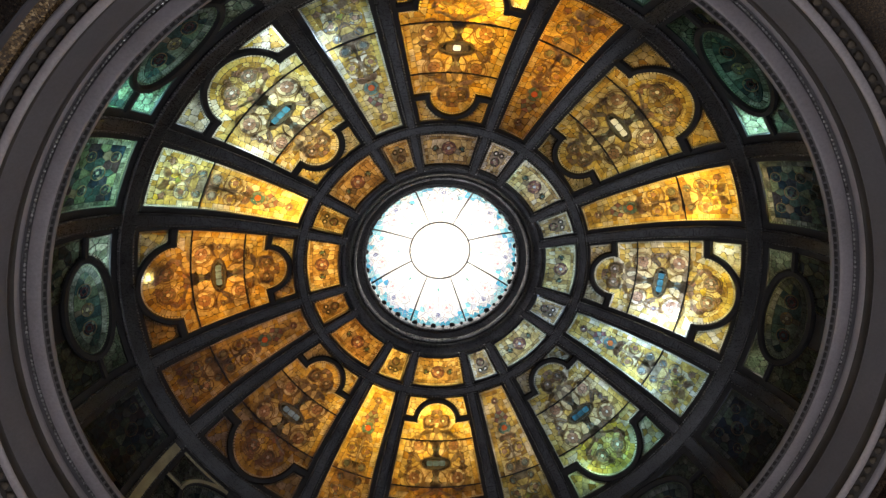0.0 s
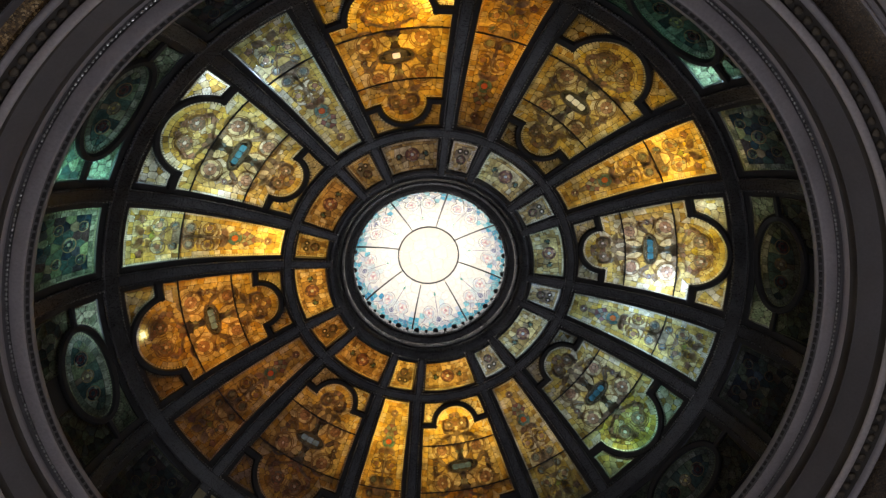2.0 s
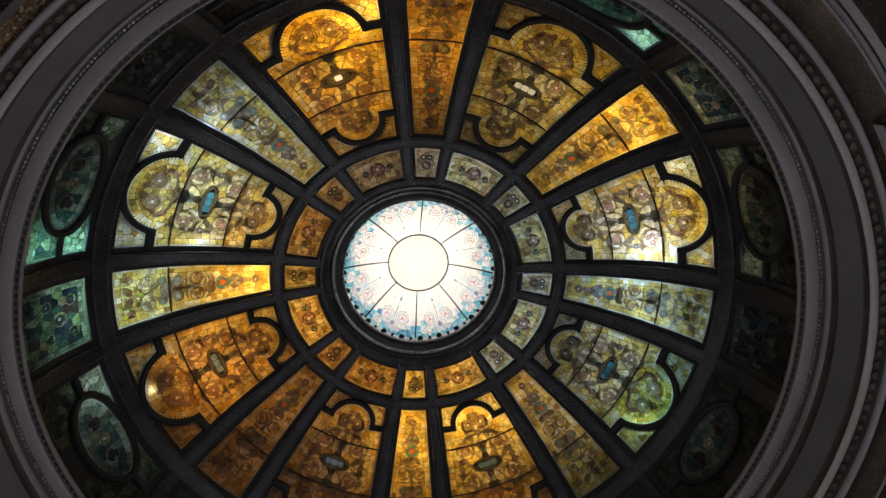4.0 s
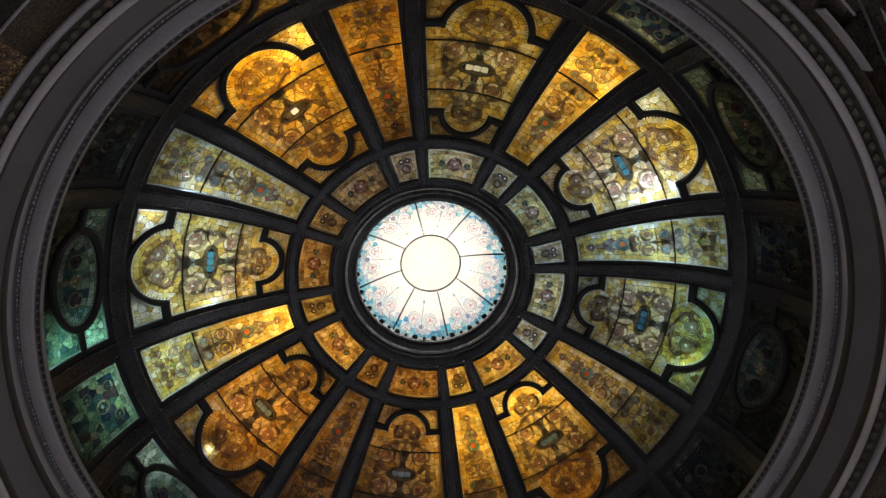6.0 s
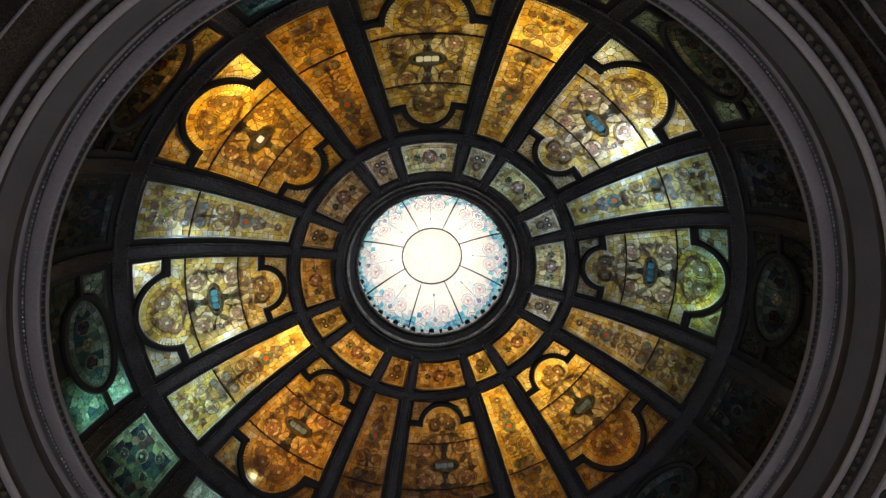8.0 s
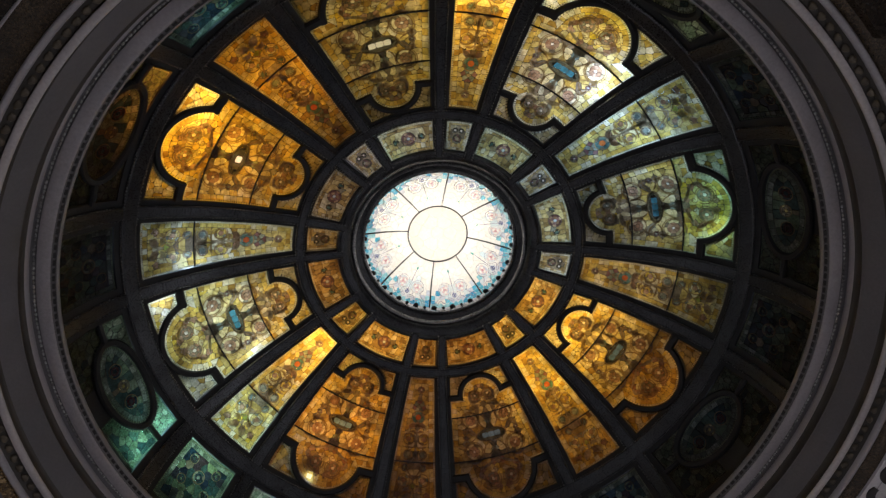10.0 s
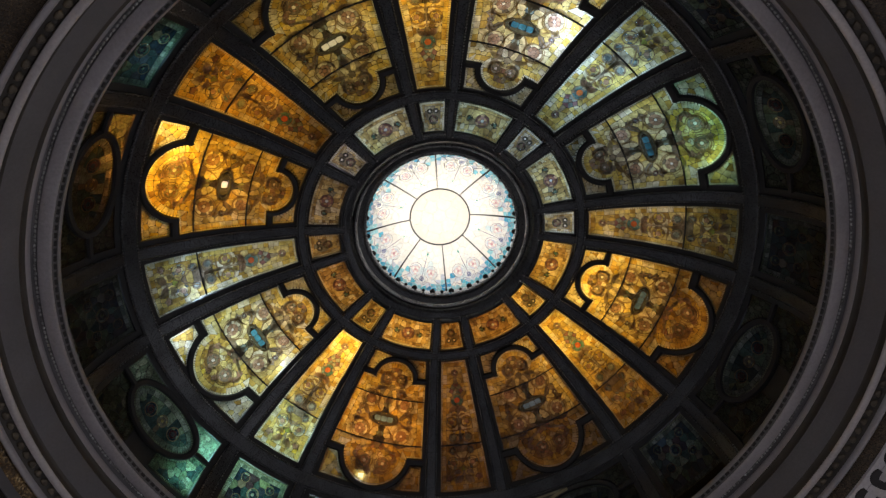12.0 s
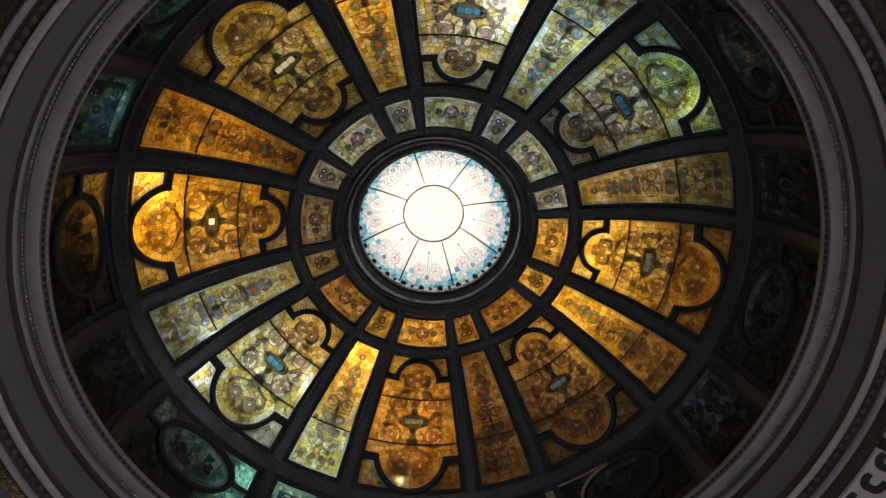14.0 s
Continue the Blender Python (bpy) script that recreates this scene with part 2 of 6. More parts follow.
def opal_glass(name, stops, streak=13.0, island=False, depth=0.5, light_mottle=True):
    """Opalescent window glass that lets light through, its colour picked piece by piece and streaked within each, with
    uneven light painted on it in patches.
    """
    m, nt, out = material(name)
    tex = nt.nodes.new("ShaderNodeTexCoord").outputs["Object"]
    if island:
        rnd = nt.nodes.new("ShaderNodeNewGeometry").outputs["Random Per Island"]
    else:
        rnd = nt.nodes.new("ShaderNodeObjectInfo").outputs["Random"]
    base = ramp_node(nt, stops, rnd)
    shift = nt.nodes.new("ShaderNodeVectorMath")
    shift.operation = "MULTIPLY_ADD"
    comb = nt.nodes.new("ShaderNodeCombineXYZ")
    for i in range(3):
        nt.links.new(rnd, comb.inputs[i])
    shift.inputs[1].default_value = (37, 53, 71)
    nt.links.new(comb.outputs[0], shift.inputs[0])
    nt.links.new(tex, shift.inputs[2])
    n1 = noise_node(nt, streak, 4, 0.6, shift.outputs[0])
    n1.inputs["Distortion"].default_value = 1.2
    n2 = noise_node(nt, streak * 6, 3, 0.6, shift.outputs[0])
    lo = 1 - depth
    c = mix_node(nt, "MULTIPLY", 1.0, base.outputs[0], ramp_node(nt, [(0.32, (lo, lo * 0.96, lo * 0.9)), (0.66, (1, 1, 1))], n1.outputs[0]).outputs[0])
    c = mix_node(nt, "MULTIPLY", 0.5, c, ramp_node(nt, [(0.35, (0.72, 0.7, 0.66)), (0.6, (1, 1, 1))], n2.outputs[0]).outputs[0])
    # uneven light behind the glass, put into the colour at two patch sizes
    if light_mottle:
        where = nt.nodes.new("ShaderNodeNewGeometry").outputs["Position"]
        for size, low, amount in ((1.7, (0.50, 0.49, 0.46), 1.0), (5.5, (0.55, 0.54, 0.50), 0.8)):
            light_patch = noise_node(nt, size, 3, 0.6, where)
            c = mix_node(nt, "MULTIPLY", amount, c, ramp_node(nt, [(0.36, low), (0.56, (1, 1, 1))], light_patch.outputs[0]).outputs[0])
    tr = nt.nodes.new("ShaderNodeBsdfTranslucent")
    nt.links.new(c, tr.inputs[0])
    gl = nt.nodes.new("ShaderNodeBsdfGlossy")
    gl.inputs["Roughness"].default_value = 0.25
    fr = nt.nodes.new("ShaderNodeFresnel")
    fr.inputs[0].default_value = 1.45
    bp = nt.nodes.new("ShaderNodeBump")
    bp.inputs["Strength"].default_value, bp.inputs["Distance"].default_value = 0.5, 0.01
    nt.links.new(n2.outputs[0], bp.inputs["Height"])
    nt.links.new(bp.outputs[0], gl.inputs["Normal"])
    body = tr.outputs[0]
    if not light_mottle:
        # the thin skylight glass lets a part of the view straight through
        seen = nt.nodes.new("ShaderNodeBsdfTransparent")
        nt.links.new(mix_node(nt, "MIX", 0.5, c, (1.0, 1.0, 1.0)), seen.inputs[0])
        thin = nt.nodes.new("ShaderNodeMixShader")
        thin.inputs[0].default_value = 0.22
        nt.links.new(body, thin.inputs[1])
        nt.links.new(seen.outputs[0], thin.inputs[2])
        body = thin.outputs[0]
    mx = nt.nodes.new("ShaderNodeMixShader")
    nt.links.new(fr.outputs[0], mx.inputs[0])
    nt.links.new(body, mx.inputs[1])
    nt.links.new(gl.outputs[0], mx.inputs[2])
    nt.links.new(mx.outputs[0], out.inputs[0])
    return m


def mosaic(name, stops, scale=45.0):
    """Glass mosaic: small tesserae with dark joints and a few glinting ones."""
    m, nt, out = material(name)
    tex = nt.nodes.new("ShaderNodeTexCoord").outputs["Object"]
    v = nt.nodes.new("ShaderNodeTexVoronoi")
    v.inputs["Scale"].default_value = scale
    nt.links.new(tex, v.inputs["Vector"])
    e = nt.nodes.new("ShaderNodeTexVoronoi")
    e.feature = "DISTANCE_TO_EDGE"
    e.inputs["Scale"].default_value = scale
    nt.links.new(tex, e.inputs["Vector"])
    sep = nt.nodes.new("ShaderNodeSeparateColor")
    nt.links.new(v.outputs["Color"], sep.inputs[0])
    c = ramp_node(nt, stops, sep.outputs[0]).outputs[0]
    c = mix_node(nt, "MULTIPLY", 1.0, c, ramp_node(nt, [(0.3, (0.45, 0.42, 0.4)), (0.7, (1.25, 1.2, 1.1))], noise_node(nt, 2.2, 5, 0.6, tex).outputs[0]).outputs[0])
    c = mix_node(nt, "MULTIPLY", 1.0, c, ramp_node(nt, [(0.02, (0.25, 0.24, 0.22)), (0.08, (1, 1, 1))], e.outputs["Distance"]).outputs[0])
    b = nt.nodes.new("ShaderNodeBsdfPrincipled")
    nt.links.new(c, b.inputs["Base Color"])
    b.inputs["Metallic"].default_value = 0.35
    nt.links.new(ramp_node(nt, [(0.0, (0.2, 0.2, 0.2)), (1.0, (0.55, 0.55, 0.55))], sep.outputs[1]).outputs[0], b.inputs["Roughness"])
    nt.links.new(b.outputs[0], out.inputs[0])
    return m


# glow of the disc added above the skylight
SKY_GLOW, nt, out = material("sky_disc_glow")
glow = nt.nodes.new("ShaderNodeEmission")
glow.inputs["Color"].default_value, glow.inputs["Strength"].default_value = (1.0, 0.89, 0.73, 1), 2.5
nt.links.new(glow.outputs[0], out.inputs[0])
BRONZE = solid("dark_bronze", (0.060, 0.063, 0.070), 0.31, 0.62, 55, 0.4, 0.35, 2.0)
# lighter bronze for worn beads and edges, their glints put into the colour
BRONZE_EDGE = solid("worn_glint_bronze", (0.24, 0.24, 0.245), 0.28, 0.75, 70, 0.5, 0.2, 5.0)
IRON = solid("black_iron_flank", (0.021, 0.021, 0.023), 0.6, 0.2, 40, 0.3, 0.3, 2.0)
LEAD = solid("lead_came", (0.026, 0.022, 0.019), 0.5, 0.5, 80, 0.3, 0.2, 3.0)
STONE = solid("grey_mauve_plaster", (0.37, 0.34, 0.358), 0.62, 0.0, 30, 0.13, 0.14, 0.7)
# darker greys of cove, beds and lip also carry their shade in the colour
STONE_DARK = solid("shaded_dark_grey_plaster", (0.135, 0.126, 0.136), 0.7, 0.0, 26, 0.16, 0.14, 0.6)
STONE_LIP = solid("shaded_mid_grey_plaster", (0.26, 0.24, 0.25), 0.62, 0.0, 30, 0.13, 0.14, 0.7)
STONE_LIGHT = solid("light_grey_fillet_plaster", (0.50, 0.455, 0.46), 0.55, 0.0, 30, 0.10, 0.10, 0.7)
# near-black brown: the shade of ledge, grooves and egg bed put into colour
GROOVE = solid("shaded_brown_groove", (0.056, 0.047, 0.041), 0.6, 0.2, 30, 0.3, 0.2, 1.5)
EGG = solid("brown_gilt_leaf_moulding", (0.105, 0.082, 0.056), 0.5, 0.3, 24, 0.4, 0.25, 2.0, second=(0.06, 0.045, 0.032))
PEARL = solid("pale_gilt_pearl", (0.80, 0.78, 0.75), 0.22, 0.45, 20, 0.5, 0.25, 3.5, second=(0.22, 0.21, 0.21))
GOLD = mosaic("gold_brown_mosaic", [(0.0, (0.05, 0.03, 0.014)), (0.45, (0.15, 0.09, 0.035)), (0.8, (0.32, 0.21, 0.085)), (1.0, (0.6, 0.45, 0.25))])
UMBER = mosaic("umber_mosaic", [(0.0, (0.02, 0.013, 0.008)), (0.45, (0.05, 0.031, 0.016)), (0.8, (0.085, 0.055, 0.028)), (1.0, (0.13, 0.09, 0.05))], 80)
HOLE_DARK = solid("black_brown_hole", (0.028, 0.025, 0.025), 0.6, 0.1, 30, 0.2, 0.2, 1.5)
BROWN = mosaic("dark_brown_mosaic", [(0.0, (0.014, 0.009, 0.006)), (0.6, (0.038, 0.024, 0.015)), (0.93, (0.06, 0.04, 0.025)), (1.0, (0.12, 0.08, 0.05))], 60)
WALL = solid("pale_marble_wall", (0.54, 0.53, 0.54), 0.4, 0.0, 12, 0.12, 0.08, 0.5)
FLOOR = solid("pale_marble_floor", (0.58, 0.56, 0.57), 0.35, 0.0, 10, 0.15, 0.05, 0.4)
SLAB = solid("light_grey_slab", (0.60, 0.56, 0.58), 0.6, 0.0, 30, 0.12, 0.12, 1.5)
SCROLL = solid("dark_scroll_bronze", (0.035, 0.03, 0.03), 0.5, 0.3, 40, 0.3, 0.3, 2.0)
DRUM_WHITE = solid("white_drum_paint", (0.8, 0.8, 0.78), 0.7, 0.0, 12, 0.08, 0.05, 0.8)
# olive tones of a frame corner that catches warm light, put into colour
LIT_OLIVE = solid("lit_olive_bronze", (0.34, 0.30, 0.18), 0.5, 0.25, 50, 0.3, 0.3, 4.0)
LIT_BEAD = solid("lit_olive_beads", (0.55, 0.50, 0.32), 0.3, 0.4, 60, 0.3, 0.2, 4.0)
BAFFLE_BROWN = solid("brown_baffle_board", (0.075, 0.062, 0.05), 0.8, 0.0, 6, 0.2, 0.2, 0.6)

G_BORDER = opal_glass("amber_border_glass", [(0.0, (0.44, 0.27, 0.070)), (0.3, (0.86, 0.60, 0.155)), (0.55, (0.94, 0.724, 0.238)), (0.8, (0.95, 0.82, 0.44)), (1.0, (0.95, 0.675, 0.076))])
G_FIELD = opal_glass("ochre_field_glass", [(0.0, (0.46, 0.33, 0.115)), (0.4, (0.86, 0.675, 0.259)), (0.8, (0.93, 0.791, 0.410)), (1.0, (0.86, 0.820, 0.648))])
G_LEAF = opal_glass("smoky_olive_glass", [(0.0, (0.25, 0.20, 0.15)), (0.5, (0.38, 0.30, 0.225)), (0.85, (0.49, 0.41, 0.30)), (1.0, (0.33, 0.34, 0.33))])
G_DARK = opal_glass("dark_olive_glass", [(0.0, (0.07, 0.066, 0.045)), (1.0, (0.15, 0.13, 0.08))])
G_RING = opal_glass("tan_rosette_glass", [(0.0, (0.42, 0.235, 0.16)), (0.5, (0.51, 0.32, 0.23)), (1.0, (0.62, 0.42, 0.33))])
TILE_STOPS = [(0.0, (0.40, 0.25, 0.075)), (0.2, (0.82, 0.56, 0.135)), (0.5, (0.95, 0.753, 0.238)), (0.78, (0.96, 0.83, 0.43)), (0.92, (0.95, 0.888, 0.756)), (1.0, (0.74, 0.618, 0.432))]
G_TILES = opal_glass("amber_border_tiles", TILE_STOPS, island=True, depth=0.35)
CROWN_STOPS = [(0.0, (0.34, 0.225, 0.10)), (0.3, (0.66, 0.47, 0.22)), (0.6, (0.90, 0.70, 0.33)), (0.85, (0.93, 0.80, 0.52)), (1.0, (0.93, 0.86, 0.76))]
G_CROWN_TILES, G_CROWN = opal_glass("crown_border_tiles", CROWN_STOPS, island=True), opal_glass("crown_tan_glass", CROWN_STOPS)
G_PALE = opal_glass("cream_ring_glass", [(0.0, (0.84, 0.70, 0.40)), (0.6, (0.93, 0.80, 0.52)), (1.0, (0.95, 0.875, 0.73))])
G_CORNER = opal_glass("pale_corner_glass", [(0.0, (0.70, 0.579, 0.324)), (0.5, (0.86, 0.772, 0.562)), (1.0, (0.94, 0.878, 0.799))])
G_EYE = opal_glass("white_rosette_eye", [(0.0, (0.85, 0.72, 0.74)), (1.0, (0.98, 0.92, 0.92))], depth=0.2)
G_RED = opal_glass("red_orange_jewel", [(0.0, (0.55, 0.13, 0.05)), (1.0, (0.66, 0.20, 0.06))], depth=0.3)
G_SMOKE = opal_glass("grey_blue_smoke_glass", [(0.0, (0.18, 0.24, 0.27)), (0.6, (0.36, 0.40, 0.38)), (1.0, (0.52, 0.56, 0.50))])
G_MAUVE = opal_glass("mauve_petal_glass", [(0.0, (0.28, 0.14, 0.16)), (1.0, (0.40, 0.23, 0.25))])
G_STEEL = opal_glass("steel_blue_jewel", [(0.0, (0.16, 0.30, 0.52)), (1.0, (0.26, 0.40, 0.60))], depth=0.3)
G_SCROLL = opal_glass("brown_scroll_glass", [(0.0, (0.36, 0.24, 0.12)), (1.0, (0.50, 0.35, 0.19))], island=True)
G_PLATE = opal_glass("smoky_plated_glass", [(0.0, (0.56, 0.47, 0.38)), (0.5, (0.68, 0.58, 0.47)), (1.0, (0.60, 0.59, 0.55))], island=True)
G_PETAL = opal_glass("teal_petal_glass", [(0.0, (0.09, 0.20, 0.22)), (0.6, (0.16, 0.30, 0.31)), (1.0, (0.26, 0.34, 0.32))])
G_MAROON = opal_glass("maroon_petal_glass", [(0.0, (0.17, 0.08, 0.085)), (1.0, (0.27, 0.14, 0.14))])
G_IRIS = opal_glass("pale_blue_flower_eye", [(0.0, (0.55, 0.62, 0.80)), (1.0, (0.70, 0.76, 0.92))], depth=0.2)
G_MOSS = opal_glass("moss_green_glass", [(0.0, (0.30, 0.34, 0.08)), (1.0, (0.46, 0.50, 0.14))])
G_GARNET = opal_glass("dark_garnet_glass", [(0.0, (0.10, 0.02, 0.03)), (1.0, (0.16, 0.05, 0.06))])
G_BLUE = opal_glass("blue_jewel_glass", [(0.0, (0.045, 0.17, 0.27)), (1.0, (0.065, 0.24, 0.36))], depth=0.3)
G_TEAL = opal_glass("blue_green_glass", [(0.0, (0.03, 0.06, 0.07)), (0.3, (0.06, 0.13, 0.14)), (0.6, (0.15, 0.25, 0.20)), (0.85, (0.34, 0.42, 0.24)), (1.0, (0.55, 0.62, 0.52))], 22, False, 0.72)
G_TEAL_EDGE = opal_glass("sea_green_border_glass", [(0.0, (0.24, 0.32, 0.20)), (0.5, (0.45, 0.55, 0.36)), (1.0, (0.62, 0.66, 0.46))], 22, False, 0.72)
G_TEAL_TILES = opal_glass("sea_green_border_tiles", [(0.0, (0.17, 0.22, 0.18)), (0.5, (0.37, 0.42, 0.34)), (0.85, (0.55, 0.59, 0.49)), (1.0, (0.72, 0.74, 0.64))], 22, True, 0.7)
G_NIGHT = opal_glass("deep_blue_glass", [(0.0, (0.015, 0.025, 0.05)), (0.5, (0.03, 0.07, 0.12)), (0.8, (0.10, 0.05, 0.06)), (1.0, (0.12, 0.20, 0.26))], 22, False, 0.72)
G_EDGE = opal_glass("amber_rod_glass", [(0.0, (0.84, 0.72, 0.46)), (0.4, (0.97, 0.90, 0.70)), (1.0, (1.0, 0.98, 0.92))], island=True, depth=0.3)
G_WHITE = opal_glass("white_sky_glass", [(0.0, (0.80, 0.745, 0.675)), (1.0, (0.83, 0.775, 0.705))], depth=0.06, light_mottle=False)
G_SKYBLUE = opal_glass("pale_blue_sky_glass", [(0.0, (0.03, 0.38, 0.74)), (0.5, (0.12, 0.64, 0.90)), (1.0, (0.46, 0.86, 0.97))], depth=0.35, light_mottle=False)
G_ICE = opal_glass("ice_white_glass", [(0.0, (0.72, 0.88, 0.97)), (0.6, (0.88, 0.94, 0.98)), (1.0, (0.97, 0.97, 0.97))], depth=0.12, light_mottle=False)
G_RIBBON = opal_glass("pale_lilac_sky_glass", [(0.0, (0.62, 0.70, 0.90)), (1.0, (0.84, 0.88, 0.96))], depth=0.2, light_mottle=False)
G_VIOLET = opal_glass("violet_flower_glass", [(0.0, (0.13, 0.16, 0.36)), (1.0, (0.28, 0.31, 0.52))], depth=0.2, light_mottle=False)
G_VINE = opal_glass("lilac_tendril_glass", [(0.0, (0.34, 0.33, 0.44)), (1.0, (0.44, 0.42, 0.52))], depth=0.3, light_mottle=False)
G_WEDGE = opal_glass("bright_wedge_glass", [(0.0, (0.94, 0.93, 0.90)), (1.0, (0.98, 0.97, 0.96))], depth=0.06, light_mottle=False)
G_PINK = opal_glass("pink_rose_glass", [(0.0, (0.84, 0.60, 0.62)), (1.0, (0.90, 0.72, 0.74))], depth=0.2, light_mottle=False)
G_ROSE = opal_glass("deep_rose_glass", [(0.0, (0.66, 0.34, 0.40)), (1.0, (0.78, 0.46, 0.52))], depth=0.25, light_mottle=False)
G_MINT = opal_glass("mint_drop_glass", [(0.0, (0.10, 0.42, 0.36)), (1.0, (0.14, 0.50, 0.44))], depth=0.2, light_mottle=False)
G_CLEAR = opal_glass("clear_white_glass", [(0.0, (0.97, 0.95, 0.92)), (1.0, (0.99, 0.98, 0.96))], depth=0.05, light_mottle=False)
# skylight leads made pale and translucent: the bloom over them as colour
CAME_GREY = opal_glass("bloom_paled_came", [(0.0, (0.74, 0.74, 0.76)), (1.0, (0.80, 0.80, 0.82))], depth=0.1, light_mottle=False)


# ---- mesh helpers ----
def mesh_of(name, verts, faces, mat, smooth=False):
    me = bpy.data.meshes.new(name)
    me.from_pydata(verts, [], faces)
    me.materials.append(mat)
    if smooth:
        for p in me.polygons:
            p.use_smooth = True
    me.update()
    return me


def part(name, verts, faces, mat, parent=None, label="", smooth=False, kind=""):
    ob = new(name, mesh_of(name, verts, faces, mat, smooth))
    if parent:
        ob.parent = parent
    return tagged(ob, label, "", "", kind)


class Shape:
    """Vertices and faces of one mesh, gathered piece by piece."""

    def __init__(self):
        self.v, self.f = [], []

    def add(self, verts, faces):
        n = len(self.v)
        self.v += verts
        self.f += [tuple(i + n for i in f) for f in faces]
        return self

    def box(self, c, ax, ay, az):
        c, ax, ay, az = Vector(c), Vector(ax), Vector(ay), Vector(az)
        vs = [tuple(c + ax * i + ay * j + az * k) for k in (-1, 1) for j in (-1, 1) for i in (-1, 1)]
        return self.add(vs, [(0, 2, 3, 1), (4, 5, 7, 6), (0, 1, 5, 4), (2, 6, 7, 3), (1, 3, 7, 5), (0, 4, 6, 2)])


def lathe(profile, segments=192, start=0.0, sweep=360.0):
    """Turns a line of (radius, height) round the dome's axis."""
    n = segments if sweep >= 360 else segments + 1
    vs, fs = [], []
    for i in range(n):
        a = radians(start + sweep * i / segments)
        vs += [(r * math.cos(a), r * math.sin(a), z) for r, z in profile]
    m = len(profile)
    for i in range(segments):
        j = (i + 1) % n
        for k in range(m - 1):
            fs.append((i * m + k, i * m + k + 1, j * m + k + 1, j * m + k))
    return vs, fs


def strip(path_a, path_b, ha, hb, closed=False):
    """A band between two lines on the dome, at heights ha and hb."""
    vs = [on_dome(u, s, ha) for u, s in path_a] + [on_dome(u, s, hb) for u, s in path_b]
    n = len(path_a)
    fs = [(i, (i + 1) % n, n + (i + 1) % n, n + i) for i in range(n if closed else n - 1)]
    return vs, fs


# ---- leaded glass: cells round seeds, cut to a region ----
def cut(poly, px, py, nx, ny):
    """Keeps the side of the line through p on which (x - p) . n is negative."""
    out = []
    for i in range(len(poly)):
        (x0, y0), (x1, y1) = poly[i], poly[(i + 1) % len(poly)]
        d0, d1 = (x0 - px) * nx + (y0 - py) * ny, (x1 - px) * nx + (y1 - py) * ny
        if d0 <= 0:
            out.append((x0, y0))
        if (d0 < 0 < d1) or (d1 < 0 < d0):
            k = d0 / (d0 - d1)
            out.append((x0 + (x1 - x0) * k, y0 + (y1 - y0) * k))
    return out


def inside(poly, x, y):
    c = False
    for i in range(len(poly)):
        (x0, y0), (x1, y1) = poly[i], poly[i - 1]
        if (y0 > y) != (y1 > y) and x < (x1 - x0) * (y - y0) / (y1 - y0) + x0:
            c = not c
    return c


def tidy(poly, least=0.006):
    out = []
    for p in poly:
        if not out or math.hypot(p[0] - out[-1][0], p[1] - out[-1][1]) > least:
            out.append(p)
    while len(out) > 1 and math.hypot(out[0][0] - out[-1][0], out[0][1] - out[-1][1]) < least:
        out.pop()
    return out


def ring_piece(u, s, ku, ks, r0, r1, a0, a1, n=4):
    """One segment of a round or oval ornament."""
    pts = [(u + ku * r1 * math.cos(a0 + (a1 - a0) * i / n), s + ks * r1 * math.sin(a0 + (a1 - a0) * i / n)) for i in range(n + 1)]
    if r0 > 0:
        pts += [(u + ku * r0 * math.cos(a1 + (a0 - a1) * i / n), s + ks * r0 * math.sin(a1 + (a0 - a1) * i / n)) for i in range(n + 1)]
    return pts


def rosette(u, s, radius, eye="eye", petals=5, inner="ring", outer="pale", link="leaf", turn_by=0.0, eye_size=0.30):
    """Pieces of a round flower: an eye, petals and a broken ring; and the hole that it fills."""
    hole, radius = radius, radius * 0.93
    out = [(ring_piece(u, s, radius, radius, 0, eye_size, 0, 2 * math.pi * 11 / 12, 11), eye)]
    step = 2 * math.pi / petals
    for k in range(petals):
        out.append((ring_piece(u, s, radius, radius, eye_size, 0.68, turn_by + k * step, turn_by + (k + 1) * step), inner if isinstance(inner, str) else inner[k % len(inner)]))
    for k in range(6):
        a = turn_by + k * math.pi / 3
        d = 0.18 if k % 2 == 0 else -0.18
        out.append((ring_piece(u, s, radius, radius, 0.68, 1.0, a - d, a + math.pi / 3 + d, 5), outer if k % 2 == 0 else link))
    return out, [(u, s, hole, hole)]


def both(made):
    """An ornament and its mirror image across the panel's axis."""
    out, holes = made
    return (out + [([(-x, y) for x, y in p][::-1], role) for p, role in out], holes + [(-u, s, a, b) for u, s, a, b in holes])


